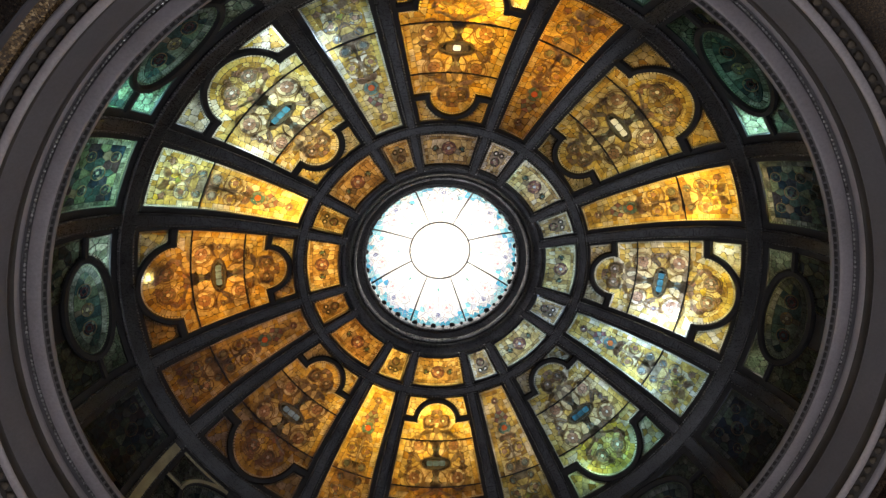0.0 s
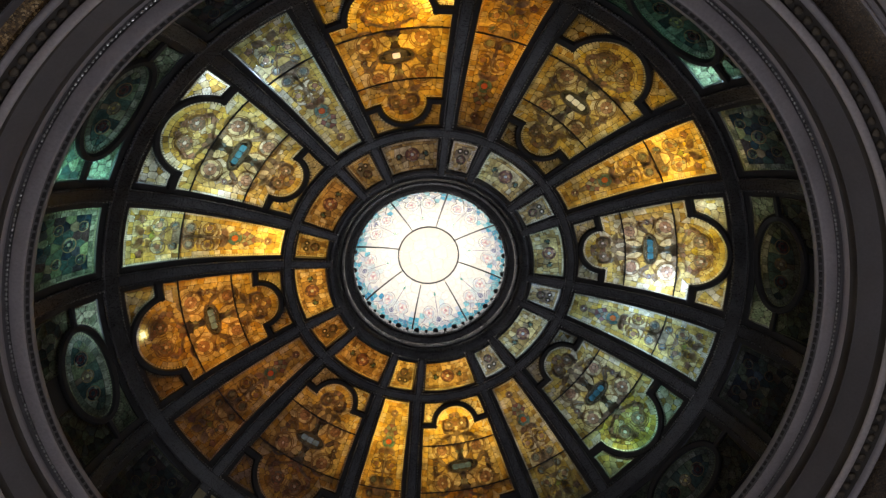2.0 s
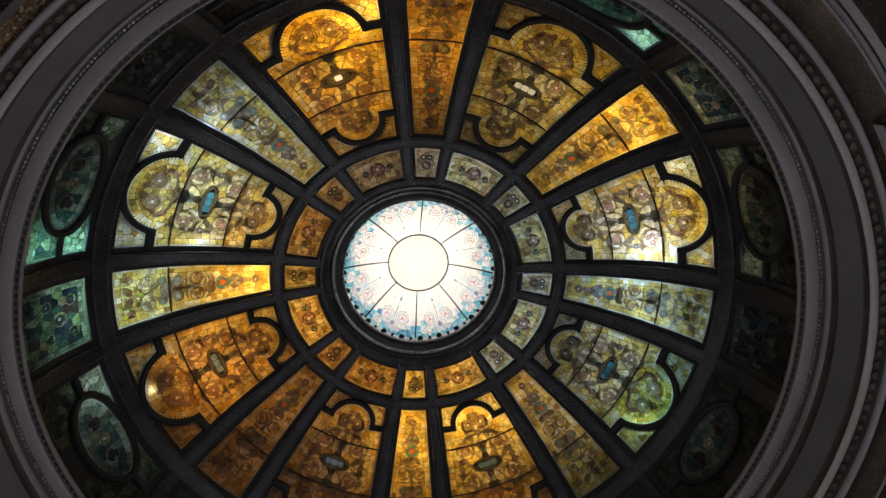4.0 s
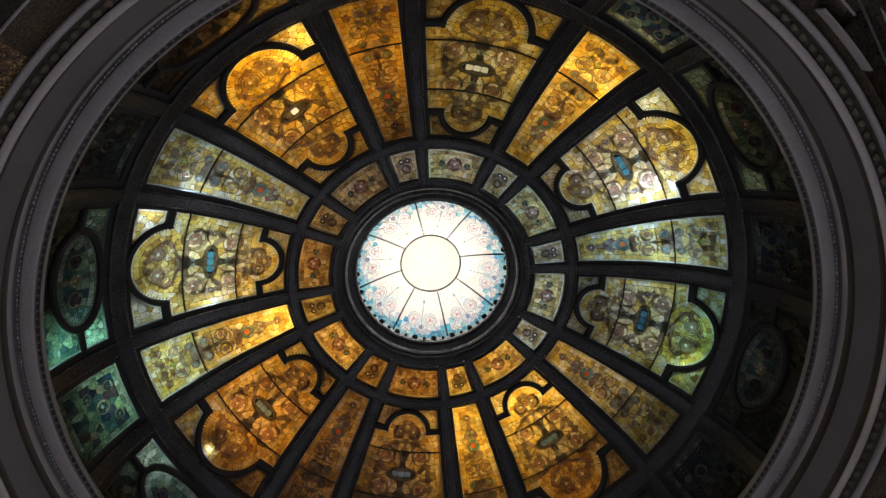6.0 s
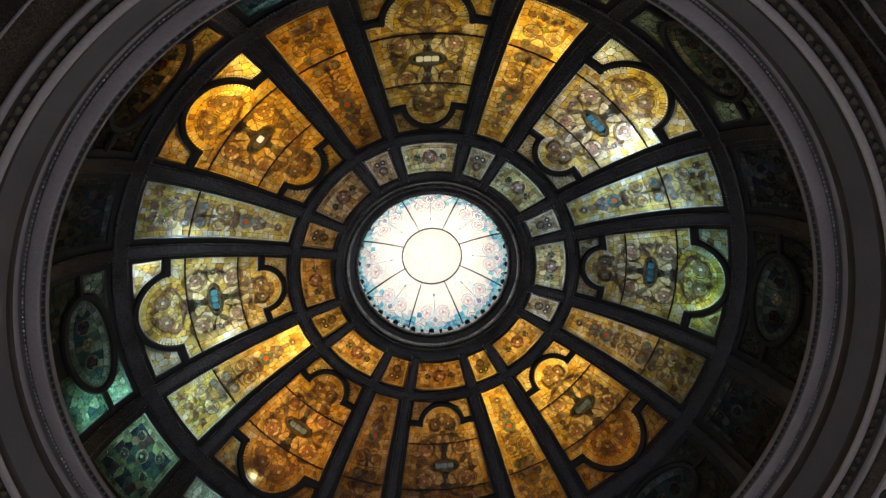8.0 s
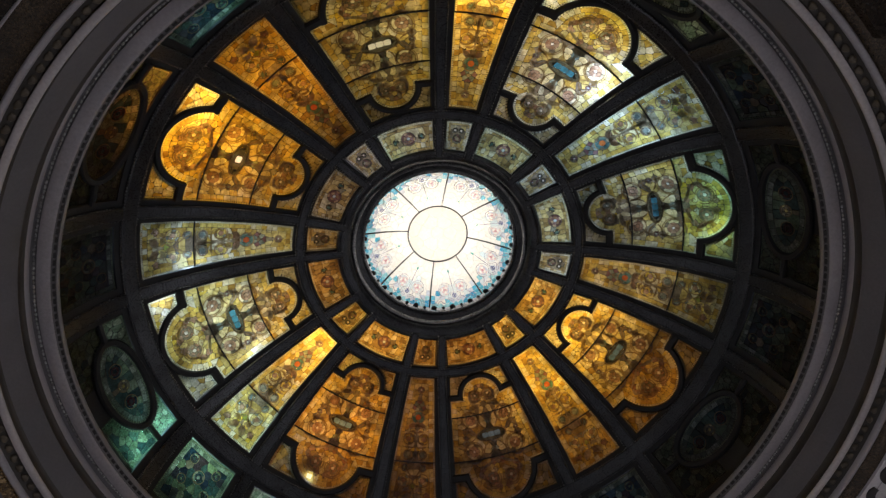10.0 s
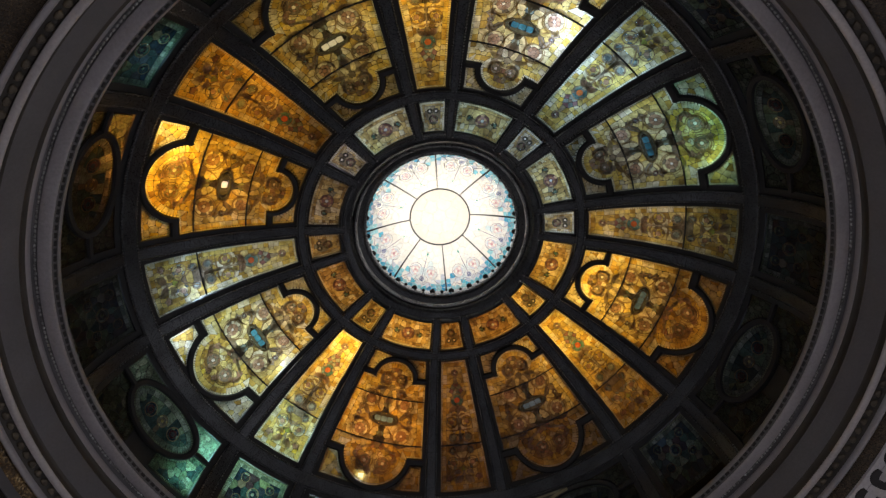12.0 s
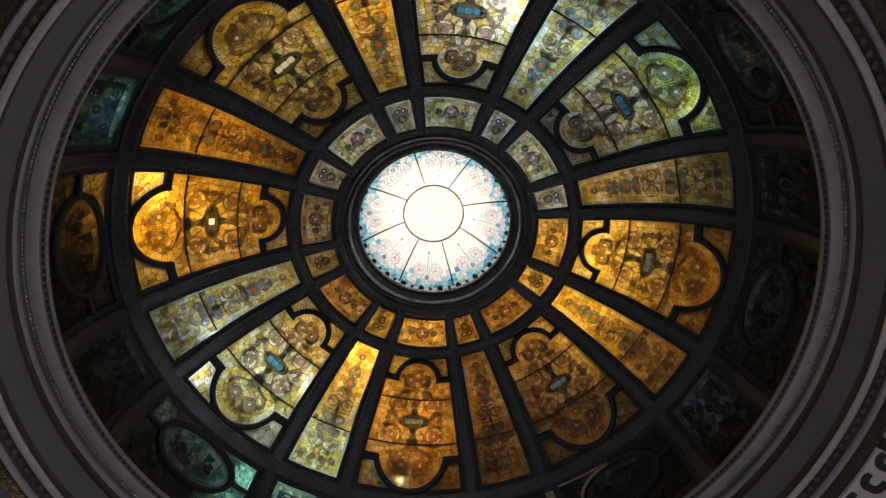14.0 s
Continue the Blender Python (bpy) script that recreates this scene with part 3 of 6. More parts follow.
def bitten(poly, hole):
    """A piece without the part of it that lies in a round or oval hole."""
    u, s, ru, rs = hole
    fine = []
    for i in range(len(poly)):
        (x0, y0), (x1, y1) = poly[i], poly[(i + 1) % len(poly)]
        n = max(int(math.hypot(x1 - x0, y1 - y0) / 0.012), 1)
        fine += [(x0 + (x1 - x0) * k / n, y0 + (y1 - y0) * k / n) for k in range(n)]
    free = [((x - u) / ru) ** 2 + ((y - s) / rs) ** 2 >= 1 for x, y in fine]
    if all(free):
        return poly
    if not any(free):
        return []
    n = len(fine)
    starts = [i for i in range(n) if free[i] and not free[i - 1]]
    best = []
    for i in starts:
        run = []
        while free[(i + len(run)) % n] and len(run) < n:
            run.append(fine[(i + len(run)) % n])
        if len(run) > len(best):
            best = run
    a0, a1 = math.atan2((best[-1][1] - s) / rs, (best[-1][0] - u) / ru), math.atan2((best[0][1] - s) / rs, (best[0][0] - u) / ru)
    d = (a1 - a0 + math.pi) % (2 * math.pi) - math.pi
    m = max(int(abs(d) / 0.25), 1)
    curve = [(u + ru * math.cos(a0 + d * k / m), s + rs * math.sin(a0 + d * k / m)) for k in range(m + 1)]
    kept = [best[0]]
    for k in range(1, len(best) - 1):
        (x0, y0), (x1, y1), (x2, y2) = kept[-1], best[k], best[k + 1]
        if abs((x1 - x0) * (y2 - y1) - (y1 - y0) * (x2 - x1)) > 1e-7:
            kept.append(best[k])
    kept.append(best[-1])
    return tidy(kept + curve)


def area_of(poly):
    return abs(sum(poly[i - 1][0] * poly[i][1] - poly[i][0] * poly[i - 1][1] for i in range(len(poly)))) / 2


def mirrored(seeds):
    return seeds + [(-u, s, role) for u, s, role in seeds if u > 0.012]


def fill(region, seeds, gap, role_of, rng, tries=1500, symmetric=True, holes=()):
    """Adds free seeds, a gap apart, wherever the region is still empty."""
    us, ss = [p[0] for p in region], [p[1] for p in region]
    for _ in range(tries):
        u, s = rng.uniform(min(us), max(us)), rng.uniform(min(ss), max(ss))
        if symmetric:
            u = abs(u)
        if not inside(region, u, s):
            continue
        if symmetric and u < gap * 0.5:
            u = 0.0
        if any(((u - a) / (c + 0.03)) ** 2 + ((s - b) / (d + 0.03)) ** 2 < 1 for a, b, c, d in holes):
            continue
        if all((u - a) ** 2 + (s - b) ** 2 > gap * gap for a, b, _ in seeds):
            seeds.append((u, s, role_of(u, s)))
            if symmetric and u > 0:
                seeds.append((-u, s, role_of(u, s)))
    return seeds


def lattice(region, seeds, step, role_of, rng, holes=()):
    """Seeds of squarish tiles, row by row and alike on both sides of the axis, wherever the region is still free."""
    us, ss = [p[0] for p in region], [p[1] for p in region]
    rows = max(round((max(ss) - min(ss)) / step), 1)
    for j in range(rows):
        base = min(ss) + (j + 0.5) * (max(ss) - min(ss)) / rows
        for i in range(int(max(us) / step) + 1):
            u = (i + 0.5 * (j % 2)) * step
            if u > 0.01:
                u += rng.uniform(-0.2, 0.2) * step
            s = base + rng.uniform(-0.16, 0.16) * step
            if not inside(region, u, s) or any(((u - a) / (c + 0.02)) ** 2 + ((s - b) / (d + 0.02)) ** 2 < 1 for a, b, c, d in holes):
                continue
            if any((u - a) ** 2 + (s - b) ** 2 < (0.62 * step) ** 2 for a, b, _ in seeds):
                continue
            role = role_of(u, s)
            seeds.append((u, s, role))
            if u > 0.01:
                seeds.append((-u, s, role))
    return seeds


def curl(cu, cs, r0, r1, a0, a1, n=14):
    """A spiral line."""
    return [(cu + (r0 + (r1 - r0) * i / n) * math.cos(radians(a0 + (a1 - a0) * i / n)), cs + (r0 + (r1 - r0) * i / n) * math.sin(radians(a0 + (a1 - a0) * i / n))) for i in range(n + 1)]


def bend(*pts, n=12):
    """A smooth line through three points."""
    (x0, y0), (x1, y1), (x2, y2) = pts
    x1, y1 = 2 * x1 - (x0 + x2) / 2, 2 * y1 - (y0 + y2) / 2
    return [((1 - t) ** 2 * x0 + 2 * t * (1 - t) * x1 + t * t * x2, (1 - t) ** 2 * y0 + 2 * t * (1 - t) * y1 + t * t * y2) for t in [i / n for i in range(n + 1)]]


def cells(region, seeds, holes=(), extras=()):
    out = []
    seeds = [q for q in seeds if all(((q[0] - u) / (a + 0.02)) ** 2 + ((q[1] - s) / (b + 0.02)) ** 2 > 1 for u, s, a, b in holes) and inside(region, q[0], q[1])]
    for i, (u, s, role) in enumerate(seeds):
        poly = list(region)
        near = sorted((q for j, q in enumerate(seeds) if j != i), key=lambda q: (q[0] - u) ** 2 + (q[1] - s) ** 2)[:40]
        for a, b, _ in near:
            nx, ny = a - u, b - s
            if nx * nx + ny * ny < 1e-6:
                continue
            poly = cut(poly, (a + u) / 2, (b + s) / 2, nx, ny)
            if len(poly) < 3:
                break
        poly = tidy(poly)
        for hole in holes:
            if len(poly) >= 3:
                poly = bitten(poly, hole)
        if len(poly) >= 3 and area_of(poly) > 0.00035:
            out.append((poly, role))
    return out + list(extras)


def drawn_in(region, ds):
    """The region with each side drawn in by a distance of its own."""
    n, lines = len(region), []
    for i in range(n):
        (x0, y0), (x1, y1) = region[i], region[(i + 1) % n]
        l = math.hypot(x1 - x0, y1 - y0)
        tx, ty = (x1 - x0) / l, (y1 - y0) / l
        lines.append((x0 - ty * ds[i], y0 + tx * ds[i], tx, ty))
    out = []
    for i in range(n):
        (ax, ay, tx, ty), (bx, by, ux, uy) = lines[i - 1], lines[i]
        det = tx * uy - ty * ux
        if abs(det) < 0.05:
            d = (ds[i - 1] + ds[i]) / 2
            nx, ny = -(ty + uy), tx + ux
            l = math.hypot(nx, ny)
            out.append((region[i][0] + nx / l * d, region[i][1] + ny / l * d))
        else:
            k = ((bx - ax) * uy - (by - ay) * ux) / det
            out.append((ax + tx * k, ay + ty * k))
    return out


def tile_row(tiles, leads, outer, inner, skip, step, came, rng):
    """A row of small square tiles between two outlines of a panel."""
    m = len(outer)
    for i in range(m):
        (x0, y0), (x1, y1) = outer[i], outer[(i + 1) % m]
        (a0, b0), (a1, b1) = inner[i], inner[(i + 1) % m]
        if skip[i]:
            continue
        count = max(round((math.hypot(x1 - x0, y1 - y0) + math.hypot(a1 - a0, b1 - b0)) / 2 / step), 1)
        marks = [0.0] + [(j + rng.uniform(-0.14, 0.14)) / count for j in range(1, count)] + [1.0]
        square = [min(max(((x0 + (x1 - x0) * p - a0) * (a1 - a0) + (y0 + (y1 - y0) * p - b0) * (b1 - b0)) / ((a1 - a0) ** 2 + (b1 - b0) ** 2), p * 0.3), 0.7 + p * 0.3) for p in marks[1:-1]]
        for p, q, c, d in zip(marks, marks[1:], [0.0] + square, square + [1.0]):
            quad = [(x0 + (x1 - x0) * p, y0 + (y1 - y0) * p), (x0 + (x1 - x0) * q, y0 + (y1 - y0) * q),
                    (a0 + (a1 - a0) * d, b0 + (b1 - b0) * d), (a0 + (a1 - a0) * c, b0 + (b1 - b0) * c)]
            cu, cs = sum(v[0] for v in quad) / 4, sum(v[1] for v in quad) / 4
            size = sum(math.hypot(v[0] - cu, v[1] - cs) for v in quad) / 4
            k, k2 = max(1 - came * 1.3 / size, 0.5), max(1 - (came * 1.3 + 0.006) / size, 0.4)
            small = [(cu + (u - cu) * k, cs + (s - cs) * k) for u, s in quad]
            face = [(cu + (u - cu) * k2, cs + (s - cs) * k2) for u, s in quad]
            tip = rng.uniform(0.003, 0.009)
            tiles.add([on_dome(u, s, 0.0) for u, s in small] + [on_dome(u, s, tip) for u, s in face], [(j, (j + 1) % 4, 4 + (j + 1) % 4, 4 + j) for j in range(4)] + [(4, 5, 6, 7)])
            leads.add([on_dome(u, s, 0.002) for u, s in quad] + [on_dome(u, s, 0.006) for u, s in small], [(j, (j + 1) % 4, 4 + (j + 1) % 4, 4 + j) for j in range(4)])


def glass_panel(root, regions, roles, came=0.0014, came_mat=None, rod=True, rod_mat=None, rng=None, scrolls=(), masses=(), rows=(), tile_mat=None, seams=(), names=("leaded_light", "leaded_light"), ringed=True):
    """Leads and pieces of glass of a panel: each piece a bevelled pane of its own."""
    rods, tiles, curls, plates = Shape(), Shape(), Shape(), Shape()
    for number, (region, seeds, *more) in enumerate(regions):
        leads, pieces = Shape(), []
        skip = [any(abs(region[i][1] - s) < 0.03 and abs(region[(i + 1) % len(region)][1] - s) < 0.03 for s in seams) for i in range(len(region))]
        core = drawn_in(region, [0.0 if k else 0.032 for k in skip]) if rod else region
        glass = core
        for width, step in (rows if more else ()):
            within = drawn_in(glass, [0.0 if k else width for k in skip])
            tile_row(tiles, leads, glass, within, skip, step, came, rng)
            glass = within
        for poly, role in cells(glass, seeds, *more):
            cu, cs = sum(p[0] for p in poly) / len(poly), sum(p[1] for p in poly) / len(poly)
            size = sum(math.hypot(p[0] - cu, p[1] - cs) for p in poly) / len(poly)
            k, k2 = max(1 - came * 1.3 / size, 0.45), max(1 - (came * 1.3 + 0.007) / size, 0.3)
            edge = poly
            if len(poly) <= 9:
                # the corners of a piece are nibbled round
                edge = []
                for (x0, y0), (x1, y1) in zip(poly, poly[1:] + poly[:1]):
                    edge += [(x0 + (x1 - x0) * 0.16, y0 + (y1 - y0) * 0.16), (x0 + (x1 - x0) * 0.84, y0 + (y1 - y0) * 0.84)]
            small = [(cu + (x - cu) * k, cs + (y - cs) * k) for x, y in edge]
            face = [(cu + (x - cu) * k2, cs + (y - cs) * k2) for x, y in edge]
            m, n = len(poly), len(edge)
            if m == n:
                ring = [(i, (i + 1) % n, n + (i + 1) % n, n + i) for i in range(n)]
            else:
                ring = [(i, (i + 1) % m, m + 2 * i + 1, m + 2 * i) for i in range(m)] + [((i + 1) % m, m + (2 * i + 2) % n, m + 2 * i + 1) for i in range(m)]
            leads.add([on_dome(u, s, 0.002) for u, s in poly] + [on_dome(u, s, 0.006) for u, s in small], ring)
            tip = rng.uniform(0.003, 0.009)
            vs = [on_dome(u, s, 0.0) for u, s in small] + [on_dome(u, s, tip) for u, s in face]
            fs = [(i, (i + 1) % n, n + (i + 1) % n, n + i) for i in range(n)] + [tuple(range(n, 2 * n))]
            pieces.append((vs, fs, role))
        for u, s, a, b in (more[0] if more and ringed else ()):
            ang = [2 * math.pi * i / 20 for i in range(20)]
            curls.add(*strip([(u + a * 1.02 * math.cos(t), s + b * 1.02 * math.sin(t)) for t in ang], [(u + a * 0.91 * math.cos(t), s + b * 0.91 * math.sin(t)) for t in ang], 0.011, 0.011, True))
        if rod:
            m = len(region)
            for i in range(m):
                if skip[i]:
                    continue
                (x0, y0), (x1, y1) = region[i], region[(i + 1) % m]
                (a0, b0), (a1, b1) = core[i], core[(i + 1) % m]
                count = max(int(math.hypot(x1 - x0, y1 - y0) / 0.036), 1)
                for j in range(count):
                    p, q = (j + 0.15) / count, (j + 0.85) / count
                    quad = [(x0 + (x1 - x0) * p, y0 + (y1 - y0) * p), (x0 + (x1 - x0) * q, y0 + (y1 - y0) * q),
                            (a0 + (a1 - a0) * q, b0 + (b1 - b0) * q), (a0 + (a1 - a0) * p, b0 + (b1 - b0) * p)]
                    rods.add([on_dome(u, s, h) for (u, s), h in zip(quad, (0.0, 0.0, 0.006, 0.006))], [(0, 1, 2, 3)])
                leads.add([on_dome(u, s, -0.004) for u, s in ((x0, y0), (x1, y1))] + [on_dome(u, s, 0.004) for u, s in ((x1, y1), (x0, y0))], [(0, 1, 2, 3)])
        light = part(names[number] if number < len(names) else "corner_light", leads.v, leads.f, came_mat or LEAD, root, "leaded glass section with dark cames")
        for vs, fs, role in pieces:
            part("glass_piece", vs, fs, roles[role], light)
    for line, width, *tone in scrolls:
        for flip in (1, -1):
            pts = [(u * flip, s) for u, s in line]
            a, b = [], []
            for i in range(len(pts)):
                (x0, y0), (x1, y1) = pts[max(i - 1, 0)], pts[min(i + 1, len(pts) - 1)]
                l = max(math.hypot(x1 - x0, y1 - y0), 1e-6)
                rise = math.sin(math.pi * (i + 0.5) / len(pts))
                w = width * 1.6 * (0.08 + 0.92 * rise if tone else 0.35 + 0.65 * rise)
                a.append((pts[i][0] - (y1 - y0) / l * w, pts[i][1] + (x1 - x0) / l * w))
                b.append((pts[i][0] + (y1 - y0) / l * w, pts[i][1] - (x1 - x0) / l * w))
            (plates if tone else curls).add(*strip(a, b, 0.015 if tone else 0.012, 0.015 if tone else 0.012))
    for line, half in masses:
        plates.add(*strip([(w, s) for w, s in zip(half, line)], [(-w, s) for w, s in zip(half, line)], 0.014, 0.014))
    if plates.v:
        part("leaf_plate", plates.v, plates.f, G_PLATE, root, "smoky plated glass leaves", kind="stuff")
    if curls.v:
        part("scroll_work", curls.v, curls.f, G_SCROLL, root, "dark brown glass scrolls", kind="stuff")
    if tiles.v:
        part("border_tiles", tiles.v, tiles.f, tile_mat or G_TILES, root, "rows of small border tiles", kind="stuff")
    if rod and rods.v:
        part("edge_rod", rods.v, rods.f, rod_mat or G_EDGE, root, "row of small glass rods", kind="stuff")


def spread(thing, azimuths):
    """Turns a thing made at azimuth 0 into its places round the dome."""
    things = [thing]
    for az in azimuths[1:]:
        things.append(copy_thing(thing, turn(az)))
    thing.matrix_basis = turn(azimuths[0])
    return things


def empty(name, label, category, group="", kind=""):
    return tagged(new(name), label, category, group, kind)


def facing_left(region):
    a = sum(region[i - 1][0] * region[i][1] - region[i][0] * region[i - 1][1] for i in range(len(region)))
    return list(region) if a > 0 else list(region)[::-1]


def inset(region, d):
    """The region drawn in by d on all sides."""
    n, out = len(region), []
    for i in range(n):
        (x0, y0), (x1, y1), (x2, y2) = region[i - 1], region[i], region[(i + 1) % n]
        l1, l2 = math.hypot(x1 - x0, y1 - y0), math.hypot(x2 - x1, y2 - y1)
        n1, n2 = (-(y1 - y0) / l1, (x1 - x0) / l1), (-(y2 - y1) / l2, (x2 - x1) / l2)
        k = max(1 + n1[0] * n2[0] + n1[1] * n2[1], 0.35)
        out.append((x1 + d * (n1[0] + n2[0]) / k, y1 + d * (n1[1] + n2[1]) / k))
    return out


def arc(cu, cs, ru, rs, a0, a1, n):
    return [(cu + ru * math.cos(radians(a0 + (a1 - a0) * i / n)), cs + rs * math.sin(radians(a0 + (a1 - a0) * i / n))) for i in range(n + 1)]


# half widths, in degrees, of the narrow and the large panels over the radius
def half_narrow(r):
    return float(np.interp(r, [1.9, 2.48, 2.72, 4.97, 5.24, 5.72], [5.0, 5.1, 5.06, 5.78, 5.8, 5.8]))


def half_large(r):
    return float(np.interp(r, [1.9, 2.48, 2.69, 3.2, 4.5, 5.24, 5.72], [12.0, 11.9, 11.1, 11.6, 12.05, 11.9, 11.9]))


def side(r, large):
    return r * radians(half_large(r) if large else half_narrow(r))


R_CROWN, R_INNER, R_TOP, R_FOOT, R_LOW, R_END = 1.90, 2.48, 2.72, 4.97, 5.24, 5.70

# ---- the iron and bronze frame of the dome ----
rib_radii = [float(r) for r in np.concatenate([np.linspace(1.84, 5.0, 30), np.linspace(5.05, 5.73, 18)])]


def build_rib():
    root = empty("dome_rib", "dark bronze dome rib with beaded edges", "dome rib", "ribs of the dome", "structure")
    mid = {r: (half_narrow(r) + 22.5 - half_large(r)) / 2 for r in rib_radii}
    a = [(r * radians(half_narrow(r) - mid[r]), S(r)) for r in rib_radii]
    b = [(r * radians(22.5 - half_large(r) - mid[r]), S(r)) for r in rib_radii]
    bend = [radians(mid[r] - 8.15) * r for r in rib_radii]
    a = [(u + x, s) for (u, s), x in zip(a, bend)]
    b = [(u + x, s) for (u, s), x in zip(b, bend)]
    half = [0.062 + 0.042 * (r - 1.9) / 3.8 for r in rib_radii]
    e = [(x - h, S(r)) for x, h, r in zip(bend, half, rib_radii)]
    f = [(x + h, S(r)) for x, h, r in zip(bend, half, rib_radii)]
    e2 = [(u + 0.018, s) for u, s in e]
    f2 = [(u - 0.018, s) for u, s in f]
    flank = Shape()
    flank.add(*strip(a, e, 0.010, 0.016)).add(*strip(f, b, 0.016, 0.010))
    flank.add(*strip(a, a, -0.05, 0.010)).add(*strip(b, b, 0.010, -0.05))
    part("flank", flank.v, flank.f, IRON, root, "black iron flank")
    band = Shape()
    band.add(*strip(e, e, 0.016, 0.060)).add(*strip(e, e2, 0.060, 0.072)).add(*strip(e2, f2, 0.072, 0.072)).add(*strip(f2, f, 0.072, 0.060)).add(*strip(f, f, 0.060, 0.016))
    part("band", band.v, band.f, BRONZE, root)
    for line, sign in ((e, -1), (f, 1)):
        beads = Shape()
        s_at, s_end = line[0][1], line[-1][1]
        while s_at < s_end:
            u = float(np.interp(s_at, [p[1] for p in line], [p[0] for p in line])) + sign * 0.008
            p = Vector(on_dome(u, s_at, 0.058))
            du = Vector(on_dome(u + 0.01, s_at, 0.058)) - p
            ds = Vector(on_dome(u, s_at + 0.01, 0.058)) - p
            dn = Vector(on_dome(u, s_at, 0.068)) - p
            ring = [p + du * 1.9 * math.cos(t) + ds * 1.8 * math.sin(t) for t in [i * math.pi / 3 for i in range(6)]]
            top = [p + dn * 1.4 + du * 1.0 * math.cos(t) + ds * 0.9 * math.sin(t) for t in [i * math.pi / 3 for i in range(6)]]
            beads.add([tuple(q) for q in ring + top], [(i, (i + 1) % 6, 6 + (i + 1) % 6, 6 + i) for i in range(6)] + [tuple(range(6, 12))])
            s_at += 0.054
        part("beading", beads.v, beads.f, BRONZE_EDGE, root, "row of small bronze beads", kind="stuff")
    return root


rib = build_rib()
spread(rib, [az_narrow(k) + d for k in range(8) for d in (8.15, -8.15)])


def build_ring(name, r0, r1, label):
    root = empty(name, label, "dome ring", "", "structure")
    rs = [r0 + (r1 - r0) * i / 6 for i in range(7)]
    n = 240

    def sweep(points, mat, nm):
        prof = []
        for s, h in points:
            x, _, z = on_dome(0, s, h)
            prof.append((x, z))
        vs, fs = lathe(prof, n)
        part(nm, vs, fs, mat, root)

    s0, s1 = S(r0), S(r1)
    w = s1 - s0
    sweep([(s0, -0.05), (s0, 0.012), (s0 + w * 0.22, 0.019), (s1 - w * 0.22, 0.019), (s1, 0.012), (s1, -0.05)], IRON, "flank")
    a, b = s0 + w * 0.22, s1 - w * 0.22
    sweep([(a, 0.019), (a, 0.064), (a + 0.018, 0.077), (b - 0.018, 0.077), (b, 0.064), (b, 0.019)], BRONZE, "band")
    for s in (a - 0.008, b + 0.008):
        beads = Shape()
        r = float(np.interp(s, _ss, _rs))
        count = int(2 * math.pi * r / 0.054)
        base = Shape()
        p = Vector(on_dome(0, s, 0.062))
        du, ds, dn = Vector(on_dome(0.01, s, 0.062)) - p, Vector(on_dome(0, s + 0.01, 0.062)) - p, Vector(on_dome(0, s, 0.072)) - p
        ring = [p + du * 1.8 * math.cos(t) + ds * 1.9 * math.sin(t) for t in [i * math.pi / 3 for i in range(6)]]
        top = [p + dn * 1.1 + du * 0.7 * math.cos(t) + ds * 0.8 * math.sin(t) for t in [i * math.pi / 3 for i in range(6)]]
        for j in range(count):
            m = turn(360 * j / count)
            beads.add([tuple(m @ q) for q in ring + top], [(i, (i + 1) % 6, 6 + (i + 1) % 6, 6 + i) for i in range(6)] + [tuple(range(6, 12))])
        part("beading", beads.v, beads.f, BRONZE_EDGE, root, "row of small bronze beads", kind="stuff")
    return root


build_ring("ring_upper", R_INNER, R_TOP, "dark bronze ring above the large glass panels")
build_ring("ring_lower", R_FOOT, R_LOW, "dark bronze ring below the large glass panels")

# ---- large panels: body with a round lobe at either end, four corner lights ----
ROLES = {"border": G_BORDER, "field": G_FIELD, "leaf": G_LEAF, "ring": G_RING, "pale": G_PALE, "eye": G_EYE, "red": G_RED, "blue": G_BLUE,
         "teal": G_TEAL, "edge": G_TEAL_EDGE, "night": G_NIGHT, "dark": G_DARK, "red_dark": G_GARNET, "smoke": G_SMOKE, "garnet": G_MAUVE, "corner": G_CORNER, "moss": G_MOSS, "petal": G_PETAL, "maroon": G_MAROON, "iris": G_IRIS}
S_A, S_B, S_C, S_D = S(3.20), S(3.52), S(4.30), S(4.49)


def trapezoid(r0, r1, large, n=4):
    rs = [r0 + (r1 - r0) * i / n for i in range(n + 1)]
    right = [(side(r, large), S(r)) for r in rs]
    return facing_left(right + [(-u, s) for u, s in right[::-1]])


def band_mesh(shape, outer, inner, h0=0.012, h1=0.05):
    """A raised, chamfered tracery bar between two lines on the dome."""
    n = len(outer)
    mid_o = [(o[0] + (i[0] - o[0]) * 0.2, o[1] + (i[1] - o[1]) * 0.2) for o, i in zip(outer, inner)]
    mid_i = [(o[0] + (i[0] - o[0]) * 0.8, o[1] + (i[1] - o[1]) * 0.8) for o, i in zip(outer, inner)]
    shape.add(*strip(outer, outer, -0.04, h0)).add(*strip(outer, mid_o, h0, h1)).add(*strip(mid_o, mid_i, h1, h1)).add(*strip(mid_i, inner, h1, h0)).add(*strip(inner, inner, h0, -0.04))


